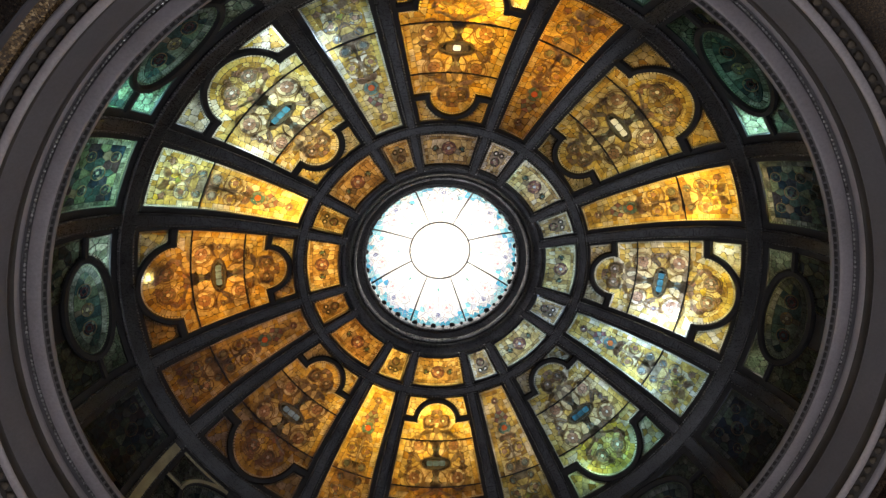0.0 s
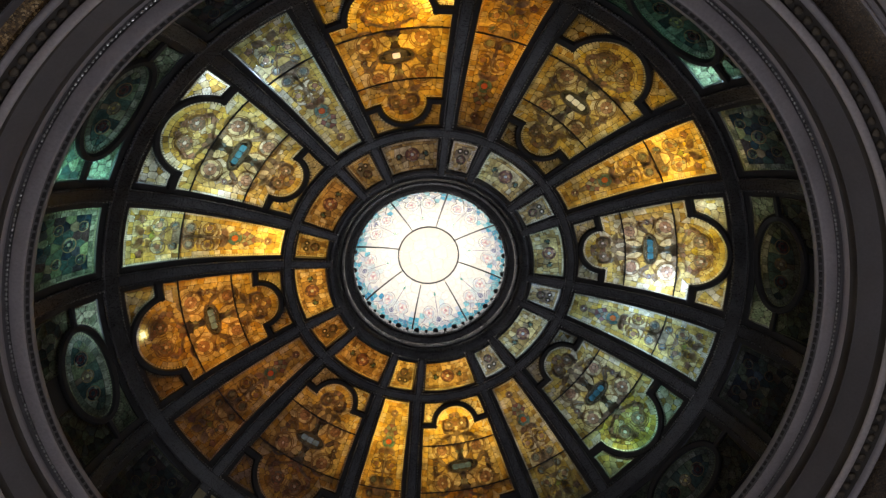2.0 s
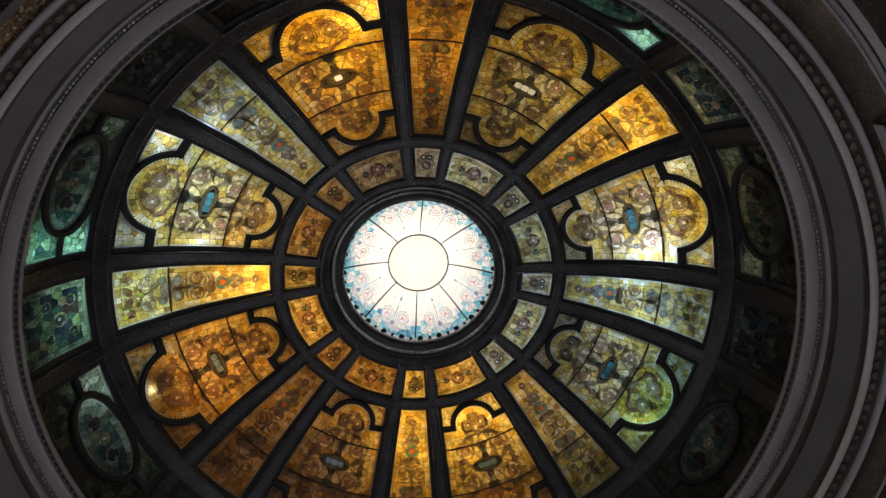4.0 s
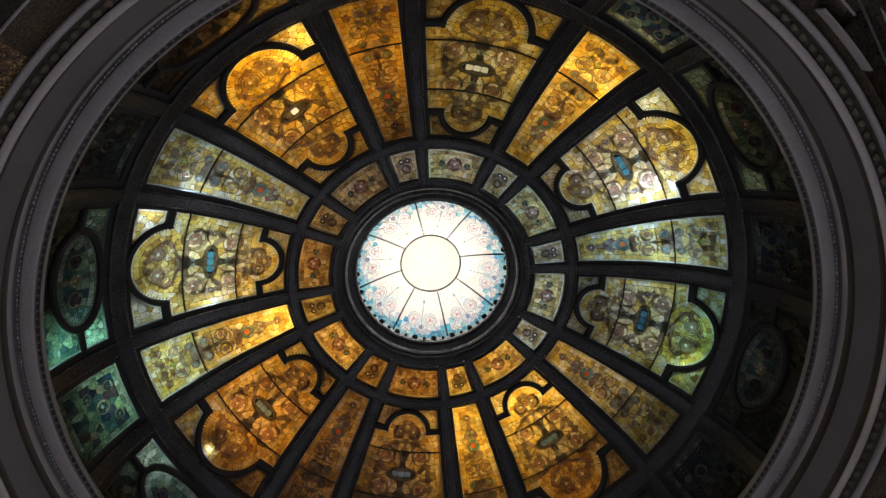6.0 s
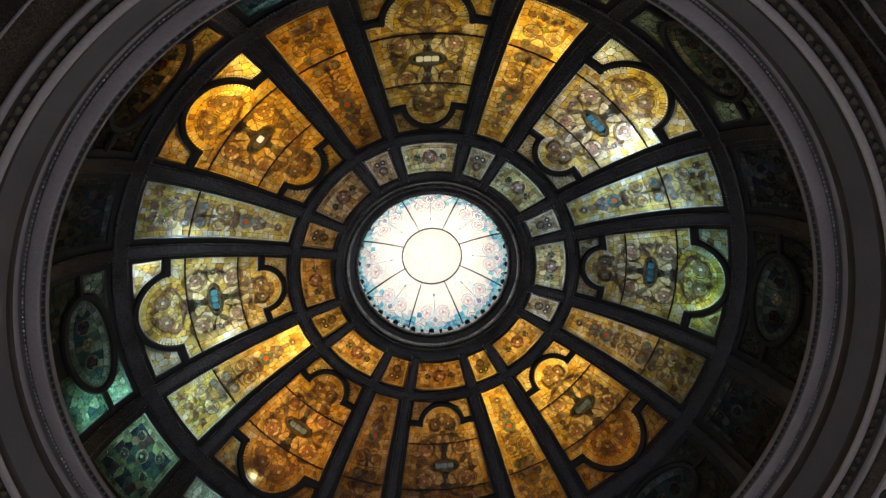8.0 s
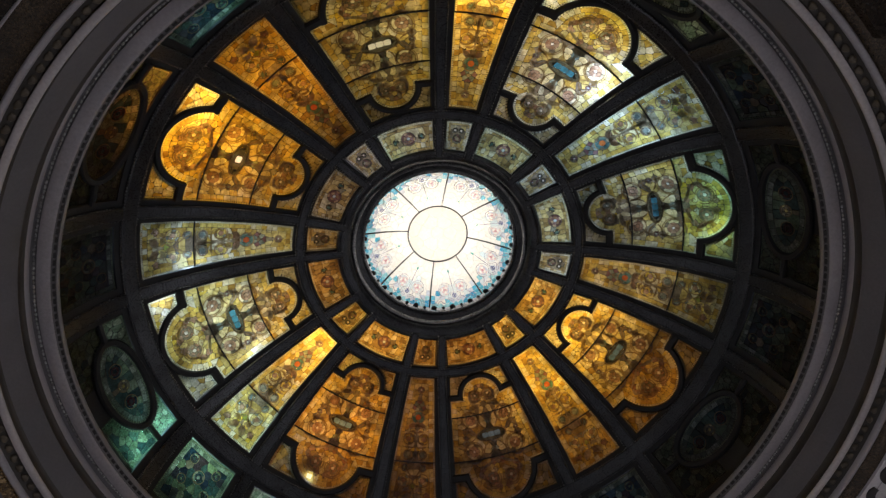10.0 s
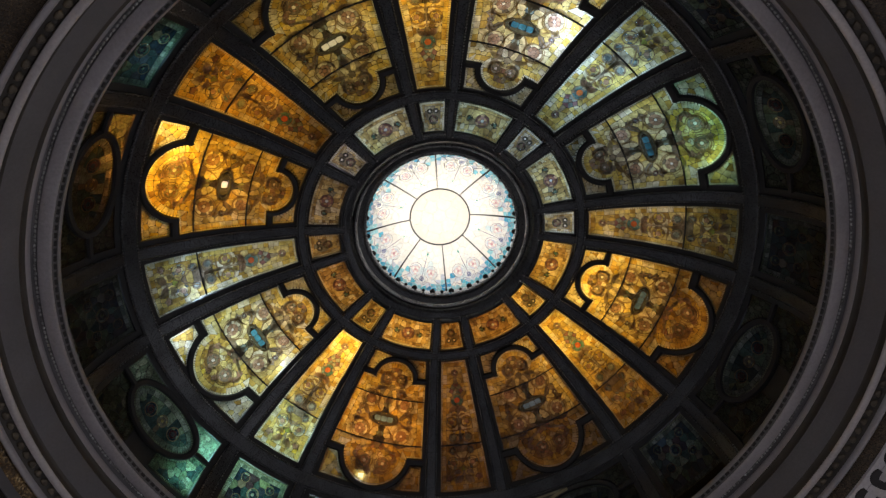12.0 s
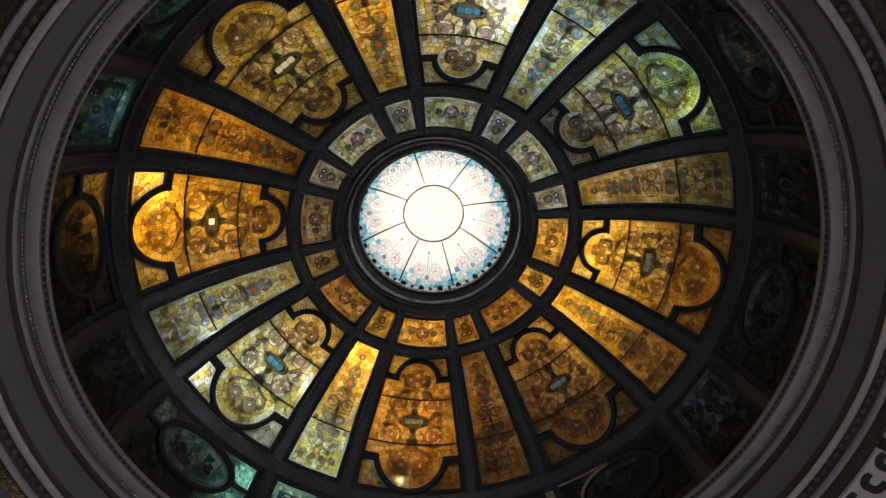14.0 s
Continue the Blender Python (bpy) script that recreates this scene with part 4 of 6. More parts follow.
def build_large(rng):
    root = empty("large_glass_panel", "tall amber leaded-glass panel with rosettes and rounded ends", "glass panel", "large panels of the dome")
    gap = 0.006
    # outer lobe with the strip above it
    lobe_o = arc(0, S_D, 0.638, 0.60, 0, 180, 18)
    w_c, w_d = side(4.30, True), side(4.49, True)
    outer = facing_left([(w_c, S_C + gap), (w_d, S_D)] + lobe_o + [(-w_d, S_D), (-w_c, S_C + gap)])
    # middle
    middle = trapezoid(3.52, 4.30, True)
    middle = [(u, min(max(s, S_B + gap), S_C - gap)) for u, s in middle]
    # inner lobe with the strip below it
    lobe_i = arc(0, S_A, 0.375, 0.40, 180, 360, 14)
    w_a, w_b = side(3.20, True), side(3.52, True)
    inner = facing_left([(w_b, S_B - gap), (-w_b, S_B - gap), (-w_a, S_A)] + lobe_i + [(w_a, S_A)])
    regions = []

    def join(*made):
        pieces, holes = [], []
        for p, h in made:
            pieces += p
            holes += h
        return pieces, holes

    jewel = S(3.91)
    bright = lambda u, s: "border" if rng.random() < 0.45 else ("field" if rng.random() < 0.7 else "pale")

    # outer lobe: two rows of wedge tiles, two grey rosettes side by side, a heart of scrolls under them
    flowers, holes = both(rosette(0.185, S_D + 0.17, 0.130, "eye", 6, ("ring", "leaf"), "leaf", "ring", 0.3, 0.28))
    seeds = [(0.475 * math.cos(a), S_D + 0.435 * math.sin(a), "border") for a in [math.pi * (k + 0.5) / 16 for k in range(8)]]
    seeds += [(0.0, S_D - 0.17, "leaf"), (0.10, S_D - 0.13, "ring"), (0.22, S_D - 0.08, "field"), (0.35, S_D - 0.02, "ring"), (0.36, S_D + 0.10, "ring"),
              (0.0, S_D + 0.06, "border"), (0.0, S_D + 0.17, "field"), (0.0, S_D + 0.28, "field"), (0.10, S_D + 0.0, "pale"), (0.10, S_D + 0.33, "ring")]
    seeds = lattice(inset(outer, 0.04), mirrored(seeds), 0.098, bright, rng, holes)
    regions.append((outer, seeds, holes, flowers))

    # middle: four brown rosettes in pale rings, the long jewel in its olive oval, pale hearts beside a dark stem
    oval = []
    for k in range(8):
        oval.append((ring_piece(0, jewel, 0.315, 0.140, 0.74, 1.0, k * math.pi / 4, (k + 1) * math.pi / 4, 3), "dark"))
    gem = [(0.063, jewel - 0.052), (0.063, jewel + 0.052), (-0.063, jewel + 0.052), (-0.063, jewel - 0.052)]
    rim = [(0.315 * 0.74 * math.cos(math.pi * k / 8), jewel + 0.140 * 0.74 * math.sin(math.pi * k / 8)) for k in range(16)]
    oval.append(([rim[k] for k in range(0, 9)] + [(-0.185, jewel + 0.054), (0.185, jewel + 0.054)], "dark"))
    oval.append(([rim[k % 16] for k in range(8, 17)] + [(0.185, jewel - 0.054), (-0.185, jewel - 0.054)], "dark"))
    oval.append((gem, "blue"))
    for sign in (1, -1):
        ends = [(0.065 * sign, jewel - 0.052), (0.185 * sign, jewel - 0.052), (0.185 * sign, jewel + 0.052), (0.065 * sign, jewel + 0.052)]
        oval.append((facing_left(ends), "blue"))
    far, near = (0.425, S_C - 0.165), (0.345, S_B + 0.095)
    near_pieces, near_holes = both(rosette(*near, 0.160, "ring", 6, "ring", "pale", "leaf", -0.9, 0.30))
    flowers, holes = join(both(rosette(*far, 0.172, "eye", 6, "ring", "pale", "leaf", 0.5, 0.17)), (near_pieces, near_holes),
                          both(rosette(0.52, jewel - 0.01, 0.058, "smoke", 4, "garnet", "leaf", "leaf", 0, 0.4)), (oval, [(0, jewel, 0.315, 0.140)]))
    seeds = [(0.0, jewel + 0.19, "dark"), (0.0, jewel + 0.30, "smoke"), (0.06, jewel + 0.40, "dark"), (0.16, jewel + 0.41, "leaf"), (0.0, jewel - 0.19, "dark"), (0.0, jewel - 0.28, "smoke"),
             (0.055, jewel - 0.38, "leaf"), (0.12, jewel + 0.22, "pale"), (0.22, jewel + 0.19, "pale"), (0.14, jewel + 0.31, "pale"), (0.11, jewel - 0.22, "pale"), (0.13, jewel - 0.34, "pale"),
             (0.40, jewel + 0.03, "field"), (0.38, jewel - 0.09, "leaf"), (0.62, jewel + 0.02, "field"), (0.55, jewel + 0.10, "leaf"), (0.50, jewel - 0.12, "leaf")]
    seeds = lattice(inset(middle, 0.04), mirrored(seeds), 0.098, bright, rng, holes)
    regions.append((middle, seeds, holes, flowers))

    # inner lobe: wedge tiles, two ringed eyes on smoky discs, a fan of pale petals at the foot
    flowers, holes = both(rosette(0.128, S_A - 0.045, 0.092, "eye", 5, "leaf", "leaf", "ring", 0.2, 0.30))
    seeds = [(0.0, S_A + 0.04, "pale"), (0.0, S_A + 0.14, "leaf"), (0.11, S_A + 0.13, "pale"), (0.20, S_A + 0.10, "leaf"), (0.07, S_A + 0.24, "pale"), (0.0, S_A + 0.27, "leaf"), (0.17, S_A + 0.22, "leaf"),
             (0.0, S_A - 0.05, "ring"), (0.0, S_A - 0.14, "field"), (0.07, S_A - 0.19, "leaf"), (0.0, S_A - 0.23, "ring")]
    seeds = lattice(inset(inner, 0.04), mirrored(seeds), 0.092, bright, rng, holes + near_holes)
    regions.append((inner, seeds, holes + near_holes, flowers))

    # corner lights
    for sign in (1, -1):
        rim = arc(0, S_D, 0.755, 0.715, 15, 62, 8)
        top = S(4.955)
        rim = [(u, s) for u, s in rim if s < top]
        w0, w1 = side(4.61, True) - 0.015, side(4.955, True) - 0.015
        x_in = rim[-1][0]
        sp = [(rim[0][0] + 0.02, S(4.61))] + [p for p in rim if p[1] > S(4.61)] + [(x_in, top), (w1, top), (w0, S(4.61))]
        sp = facing_left([(u * sign, s) for u, s in tidy(sp, 0.012)])
        regions.append((sp, fill(inset(sp, 0.03), [], 0.094, lambda u, s: "corner" if rng.random() < 0.75 else "border", rng, 300, False)))
        rim = arc(0, S_A, 0.475, 0.50, -14, -70, 8)
        low, foot = S(2.735), S(3.085)
        rim = [(u, s) for u, s in rim if low < s < foot and u > 0.16]
        w0, w1 = side(3.085, True) - 0.012, side(2.735, True) - 0.012
        sp = [(rim[0][0] + 0.015, foot)] + rim + [(rim[-1][0] + 0.012, low), (w1, low), (w0, foot)]
        sp = facing_left([(u * sign, s) for u, s in tidy(sp, 0.012)])
        regions.append((sp, fill(inset(sp, 0.03), [], 0.086, lambda u, s: "corner" if rng.random() < 0.75 else "border", rng, 300, False)))
    roles = dict(ROLES, dark=G_DARK)
    scrolls = [(curl(*far, 0.190, 0.200, 100, 430, 22), 0.007), (curl(*near, 0.175, 0.185, -250, 80, 22), 0.007),
               (curl(0.185, S_D + 0.17, 0.150, 0.165, -80, 215, 20), 0.011), (curl(0.185, S_D + 0.17, 0.19, 0.20, 20, 150, 14), 0.006),
               (curl(0.128, S_A - 0.045, 0.108, 0.122, -190, 100, 18), 0.010), (curl(0.095, S_D - 0.01, 0.07, 0.015, 60, 470), 0.006),
               (curl(0.085, S_D + 0.37, 0.055, 0.012, -40, 380), 0.006), (curl(0.06, S_A - 0.225, 0.05, 0.012, 40, -360), 0.005),
               (curl(0.40, S_D + 0.20, 0.06, 0.015, 200, 560), 0.006), (curl(0.22, S_A - 0.12, 0.045, 0.012, 90, 420), 0.005)]
    scrolls += [(bend((0.33, jewel + 0.02), (0.45, jewel + 0.09), (0.60, jewel + 0.10)), 0.009), (bend((0.33, jewel - 0.03), (0.44, jewel - 0.13), (0.58, jewel - 0.12)), 0.009),
                (bend((0.52, jewel + 0.06), (0.55, jewel + 0.13), (0.51, jewel + 0.20)), 0.012), (bend((0.52, jewel - 0.07), (0.50, jewel - 0.14), (0.46, jewel - 0.19)), 0.010),
                (bend((0.10, jewel + 0.14), (0.22, jewel + 0.30), (0.20, jewel + 0.43)), 0.008), (bend((0.09, jewel - 0.14), (0.18, jewel - 0.27), (0.15, jewel - 0.42)), 0.008)]
    scrolls += [(bend((0.03, S_C + 0.03), (0.20, S_C + 0.12), (0.40, S_C + 0.20)), 0.018, "plate"), (bend((0.38, S_D + 0.0), (0.41, S_D + 0.08), (0.35, S_D + 0.12)), 0.026, "plate"),
                (bend((0.33, S_B - 0.09), (0.22, S_B - 0.16), (0.06, S_B - 0.19)), 0.030, "plate"), (bend((0.23, S_A + 0.08), (0.25, S_A - 0.02), (0.21, S_A - 0.12)), 0.020, "plate"),
                (bend((0.02, S_A + 0.02), (0.12, S_A + 0.075), (0.24, S_A + 0.05)), 0.020, "plate"), (bend((0.30, S_C - 0.02), (0.44, S_C + 0.055), (0.60, S_C + 0.0)), 0.016, "plate")]
    up, down = [jewel + 0.13 + 0.032 * k for k in range(11)], [jewel - 0.13 - 0.030 * k for k in range(11)]
    masses = [(up, (0.08, 0.055, 0.035, 0.022, 0.02, 0.024, 0.04, 0.065, 0.10, 0.125, 0.12)), (down, (0.07, 0.045, 0.03, 0.02, 0.02, 0.026, 0.04, 0.06, 0.07, 0.06, 0.03))]
    glass_panel(root, regions, roles, rng=rng, scrolls=scrolls, masses=masses, rows=((0.095, 0.104),), names=("outer_lobe", "middle_light", "inner_lobe"), seams=(S_B - gap, S_B + gap, S_C - gap, S_C + gap))

    # tracery bars round the lobes and over the seams
    for outer_line, inner_line, feet in ((arc(0, S_D, 0.755, 0.715, 2, 178, 28), arc(0, S_D, 0.638, 0.60, 0, 180, 28), ((0.66, 4.61), (0.63, 4.49))),
                                         (arc(0, S_A, 0.475, 0.50, -178, -2, 24), arc(0, S_A, 0.375, 0.40, -180, 0, 24), ((0.40, 3.085), (0.37, 3.20)))):
        bars = Shape()
        band_mesh(bars, outer_line, inner_line)
        (u0, r0), (u1, r1) = feet
        part("tracery", bars.v, bars.f, IRON, root, "black iron bar round a lobe")
        for sign in (1, -1):
            foot = Shape()
            band_mesh(foot, [(sign * u0, S(r0)), (sign * (side(r0, True) + 0.02), S(r0))], [(sign * u1, S(r1)), (sign * (side(r1, True) + 0.02), S(r1))])
            part("tracery_foot", foot.v, foot.f, IRON, root, "short black iron bar")
    for s in (S_B, S_C):
        r = float(np.interp(s, _ss, _rs))
        w = side(r, True)
        us = [-w + 2 * w * i / 12 for i in range(13)]
        seam = Shape()
        band_mesh(seam, [(u, s - 0.012) for u in us], [(u, s + 0.012) for u in us], 0.010, 0.022)
        part("saddle_bar", seam.v, seam.f, IRON, root, "thin black cross bar")
    return root


rng = random.Random(7)
larges = spread(build_large(rng), [az_large(k) for k in range(8)])

# the long jewel in the middle of each large panel differs from panel to panel
jewel_mats = [G_CLEAR, G_DARK, G_BLUE, G_STEEL, G_STEEL, G_STEEL, G_BLUE, G_BLUE]
for thing, mat in zip(larges, jewel_mats):
    for ob in thing.children_recursive:
        if ob.data.materials[0] == G_BLUE:
            ob.material_slots[0].link = "OBJECT"
            ob.material_slots[0].material = G_CLEAR if thing == larges[1] and abs(sum(v.co.y for v in ob.data.vertices)) < 0.05 else mat
# a clear pane let in where old glass was lost in the border of a lobe
for k, cu, r, _ in CHINKS[:1]:
    pane, cs = Shape(), S(r)
    for h, w in ((0.010, 1.0), (0.018, 0.86)):
        pane.v += [on_dome(cu + dx * w, cs + dy * w, h) for dx, dy in ((-0.055, -0.045), (0.055, -0.035), (0.045, 0.045), (-0.05, 0.04))]
    pane.f = [(i, (i + 1) % 4, 4 + (i + 1) % 4, 4 + i) for i in range(4)] + [(4, 5, 6, 7)]
    part("clear_pane", pane.v, pane.f, G_CLEAR, larges[k], "clear white replacement pane")


# ---- narrow panels ----
def build_narrow(rng):
    root = empty("narrow_glass_panel", "narrow tapering amber leaded-glass panel with a vine ornament", "glass panel", "narrow panels of the dome")
    cut_r = 4.28
    upper = trapezoid(R_TOP + 0.01, cut_r, False, 6)
    lower = trapezoid(cut_r, R_FOOT - 0.01, False, 3)
    upper = [(u, min(s, S(cut_r) - 0.007)) for u, s in upper]
    lower = [(u, max(s, S(cut_r) + 0.007)) for u, s in lower]
    top = S(R_TOP)
    bright = lambda u, s: "border" if rng.random() < 0.5 else ("field" if rng.random() < 0.6 else "pale")

    def upper_role(u, s):
        # a fan of smoky pebbles above the red jewel
        if 0.40 < s - top < 0.69 and abs(u) < 0.02 + 0.42 * (s - top - 0.40):
            return ("smoke", "garnet", "leaf")[rng.randrange(3)]
        return bright(u, s)

    flowers, holes = rosette(0.0, top + 0.815, 0.135, "red", 6, "petal", "petal", "leaf", 0, 0.46)
    for made in (rosette(0.0, top + 0.255, 0.074, "eye", 4, ("garnet", "leaf"), "leaf", "ring", 0.4, 0.26), both(rosette(0.155, top + 1.255, 0.105, "ring", 5, "border", "border", "leaf", 0.3, 0.50)),
                 both(rosette(0.150, top + 1.560, 0.095, "smoke", 4, "smoke", "leaf", "leaf", 0.3, 0.5))):
        flowers, holes = flowers + made[0], holes + made[1]
    seeds = [(0.0, top + 0.44, "leaf"), (0.0, top + 0.51, "garnet"), (0.045, top + 0.56, "smoke"), (0.0, top + 0.60, "leaf"), (0.09, top + 0.63, "garnet"), (0.03, top + 0.66, "smoke"),
             (0.0, top + 1.00, "leaf"), (0.09, top + 0.99, "ring"), (0.0, top + 1.12, "pale"), (0.0, top + 1.25, "leaf"), (0.0, top + 1.38, "leaf"), (0.0, top + 1.52, "dark"), (0.0, top + 1.64, "leaf")]
    seeds = lattice(inset(upper, 0.03), mirrored(seeds), 0.088, upper_role, rng, holes)
    flowers2, holes2 = both(rosette(0.190, top + 2.055, 0.125, "ring", 5, ("pale", "leaf", "field"), "field", "smoke", 0.3, 0.40))
    disc, third = both(rosette(0.175, top + 1.815, 0.080, "smoke", 4, "smoke", "leaf", "leaf", 0.3, 0.55))
    flowers2, holes2 = flowers2 + disc, holes2 + third
    seeds2 = [(0.0, top + 1.78, "leaf"), (0.0, top + 1.90, "field"), (0.0, top + 2.02, "leaf"), (0.0, top + 2.14, "moss"), (0.0, top + 2.26, "leaf"), (0.08, top + 2.32, "ring"), (0.17, top + 2.38, "field"), (0.30, top + 2.36, "ring")]
    seeds2 = lattice(inset(lower, 0.03), mirrored(seeds2), 0.092, bright, rng, holes2)
    stem = [top + 0.95 + 0.07 * k for k in range(11)]
    glass_panel(root, [(upper, seeds, holes, flowers), (lower, seeds2, holes2, flowers2)], ROLES, rng=rng, rows=((0.082, 0.098),), names=("upper_light", "lower_light"), seams=(S(cut_r) - 0.007, S(cut_r) + 0.007), scrolls=[
        (bend((0.01, top + 0.96), (0.10, top + 0.98), (0.17, top + 1.06)), 0.030, "plate"), (bend((0.02, top + 1.14), (0.07, top + 1.10), (0.15, top + 1.12)), 0.014),
        (bend((0.01, top + 1.40), (0.10, top + 1.42), (0.22, top + 1.40)), 0.010), (curl(0.155, top + 1.255, 0.112, 0.118, 60, 330), 0.006), (bend((0.02, top + 1.63), (0.12, top + 1.69), (0.24, top + 1.66)), 0.016, "plate"),
        (bend((0.0, top + 2.02), (0.09, top + 1.92), (0.20, top + 1.74)), 0.008), (bend((0.0, top + 2.04), (0.07, top + 2.17), (0.24, top + 2.22)), 0.008),
        (bend((0.01, top + 2.33), (0.10, top + 2.36), (0.19, top + 2.44)), 0.042, "plate"), (bend((0.05, top + 2.26), (0.12, top + 2.22), (0.20, top + 2.27)), 0.026, "plate"), (curl(0.30, top + 2.34, 0.075, 0.02, 180, 560), 0.008)],
        masses=[(stem, (0.05, 0.03, 0.016, 0.013, 0.013, 0.013, 0.016, 0.02, 0.03, 0.045, 0.03))])
    bar = Shape()
    s, w = S(cut_r), side(cut_r, False)
    us = [-w + 2 * w * i / 6 for i in range(7)]
    band_mesh(bar, [(u, s - 0.012) for u in us], [(u, s + 0.012) for u in us], 0.010, 0.022)
    part("saddle_bar", bar.v, bar.f, IRON, root, "thin black cross bar")
    return root


spread(build_narrow(rng), [az_narrow(k) for k in range(8)])


# ---- crown panels round the skylight ----
def build_crown(large, rng):
    if large:
        root = empty("crown_wide_panel", "small wide amber glass panel with a flower", "glass panel", "wide crown panels")
    else:
        root = empty("crown_narrow_panel", "small narrow amber glass panel with three jewels", "glass panel", "narrow crown panels")
    region = trapezoid(R_CROWN + 0.012, R_INNER - 0.012, large, 3)
    seeds = []
    if large:
        flowers, holes = rosette(0.0, S(2.215), 0.132, "iris", 6, ("ring", "garnet"), "maroon", "ring", 0.26, 0.26)
        leaves, beside = both(rosette(0.232, S(2.215), 0.060, "petal", 3, ("petal", "dark"), "dark", "border", 0.4, 0.42))
        flowers, holes = flowers + leaves, holes + beside
        seeds += [(0.17, S(2.285), "border"), (0.17, S(2.145), "leaf"), (0.165, S(2.215), "field"), (0.305, S(2.215), "leaf"), (0.26, S(2.30), "border"), (0.25, S(2.13), "border")]
    else:
        flowers, holes = both(rosette(0.054, S(2.305), 0.053, "eye", 3, "dark", "dark", "dark", 0, 0.46))
        disc, third = rosette(0.0, S(2.155), 0.086, "leaf", 4, ("maroon", "leaf"), "dark", "maroon", 0, 0.4)
        flowers, holes = flowers + disc, holes + third
        seeds += [(0.085, S(2.385), "border"), (0.0, S(2.385), "leaf"), (0.0, S(2.25), "dark"), (0.106, S(2.235), "leaf"), (0.105, S(2.165), "field"), (0.10, S(2.09), "border"), (0.05, S(2.045), "field"), (0.0, S(2.04), "border")]
    seeds = lattice(inset(region, 0.03), mirrored(seeds), 0.088, lambda u, s: "border" if rng.random() < 0.5 else "field", rng, holes)
    glass_panel(root, [(region, seeds, holes, flowers)], dict(ROLES, border=G_CROWN, field=G_CROWN), rng=rng, rows=((0.055, 0.065),) if large else ((0.040, 0.055),), tile_mat=G_CROWN_TILES, ringed=False)
    return root


spread(build_crown(True, rng), [az_large(k) for k in range(8)])
spread(build_crown(False, rng), [az_narrow(k) for k in range(8)])


# ---- rim panels: ovals under the large panels, rectangles under the narrow ones ----
def build_oval(rng):
    root = empty("oval_glass_panel", "dark green and blue oval leaded-glass panel with corner lights", "glass panel", "oval panels of the rim")
    c, ru, rs = S(5.465), 0.73, 0.345
    oval = facing_left(arc(0, c, ru, rs, 0, 348, 29))
    seeds = []
    for k in range(20):
        a = 2 * math.pi * (k + 0.5) / 20
        seeds.append(((ru - 0.19) * math.cos(a), c + (rs - 0.19) * math.sin(a), "teal"))
    flowers, holes = both(rosette(0.30, c + 0.02, 0.12, "night", 5, "red_dark", "night", "teal", 0.4, 0.35))
    disc, third = rosette(0.0, c, 0.105, "field", 5, "leaf", "leaf", "field", 0, 0.35)
    flowers, holes = flowers + disc, holes + third
    seeds += [(0.17, c + 0.02, "leaf"), (0.0, c + 0.16, "leaf")]
    seeds = [q for q in seeds if q[0] > -0.001]
    seeds = fill(inset(oval, 0.03), mirrored(seeds), 0.112, lambda u, s: "teal" if rng.random() < 0.5 else "night", rng, holes=holes)
    regions = [(oval, seeds, holes, flowers)]
    top, bot, bar_w = S(R_LOW) + 0.015, S(R_END), 0.045
    for sign in (1, -1):
        w0, w1 = side(5.26, True), side(5.6, True)
        rim = [p for p in arc(0, c, ru + 0.12, rs + 0.115, -70, -8, 8) if p[1] > top]
        sp = [(rim[0][0], top)] + rim[1:] + [(ru + 0.125, c - bar_w), (w0 + 0.02, c - bar_w), (w0 - 0.01, top)]
        sp = facing_left([(u * sign, s) for u, s in tidy(sp, 0.015)])
        regions.append((sp, fill(inset(sp, 0.02), [], 0.09, lambda u, s: "edge", rng, 300, False)))
        rim = [p for p in arc(0, c, ru + 0.12, rs + 0.115, 8, 70, 8) if p[1] < bot]
        sp = [(ru + 0.125, c + bar_w)] + rim + [(rim[-1][0], bot), (w1, bot), (w1, c + bar_w)]
        sp = facing_left([(u * sign, s) for u, s in tidy(sp, 0.015)])
        regions.append((sp, fill(inset(sp, 0.02), [], 0.10, lambda u, s: "teal" if rng.random() < 0.5 else "edge", rng, 300, False)))
    glass_panel(root, regions, ROLES, rng=rng, rod_mat=G_TEAL_EDGE, rows=((0.085, 0.10),), tile_mat=G_TEAL_TILES, names=("oval_light",))
    bars = Shape()
    band_mesh(bars, arc(0, c, ru + 0.12, rs + 0.115, 0, 360, 48), arc(0, c, ru, rs, 0, 360, 48))
    part("oval_rim", bars.v, bars.f, IRON, root, "black iron bar round the oval")
    for sign in (1, -1):
        bars = Shape()
        band_mesh(bars, [(sign * (ru + 0.1), c - bar_w), (sign * (side(5.46, True) + 0.03), c - bar_w)], [(sign * (ru + 0.1), c + bar_w), (sign * (side(5.46, True) + 0.03), c + bar_w)])
        part("cross_bar", bars.v, bars.f, IRON, root, "short black iron bar")
    # plate added so the lit attic does not show below the oval
    plate = Shape()
    us = [-0.29 + 0.58 * i / 6 for i in range(7)]
    plate.add(*strip([(u, c + rs + 0.04) for u in us], [(u, S(5.70)) for u in us], -0.03, -0.03))
    us = [-1.3 + 2.6 * i / 12 for i in range(13)]
    plate.add(*strip([(u, S(5.70)) for u in us], [(u, S(5.744)) for u in us], -0.03, -0.03))
    part("sill_plate", plate.v, plate.f, IRON, root, "black plate added to close the gap below the oval")
    return root


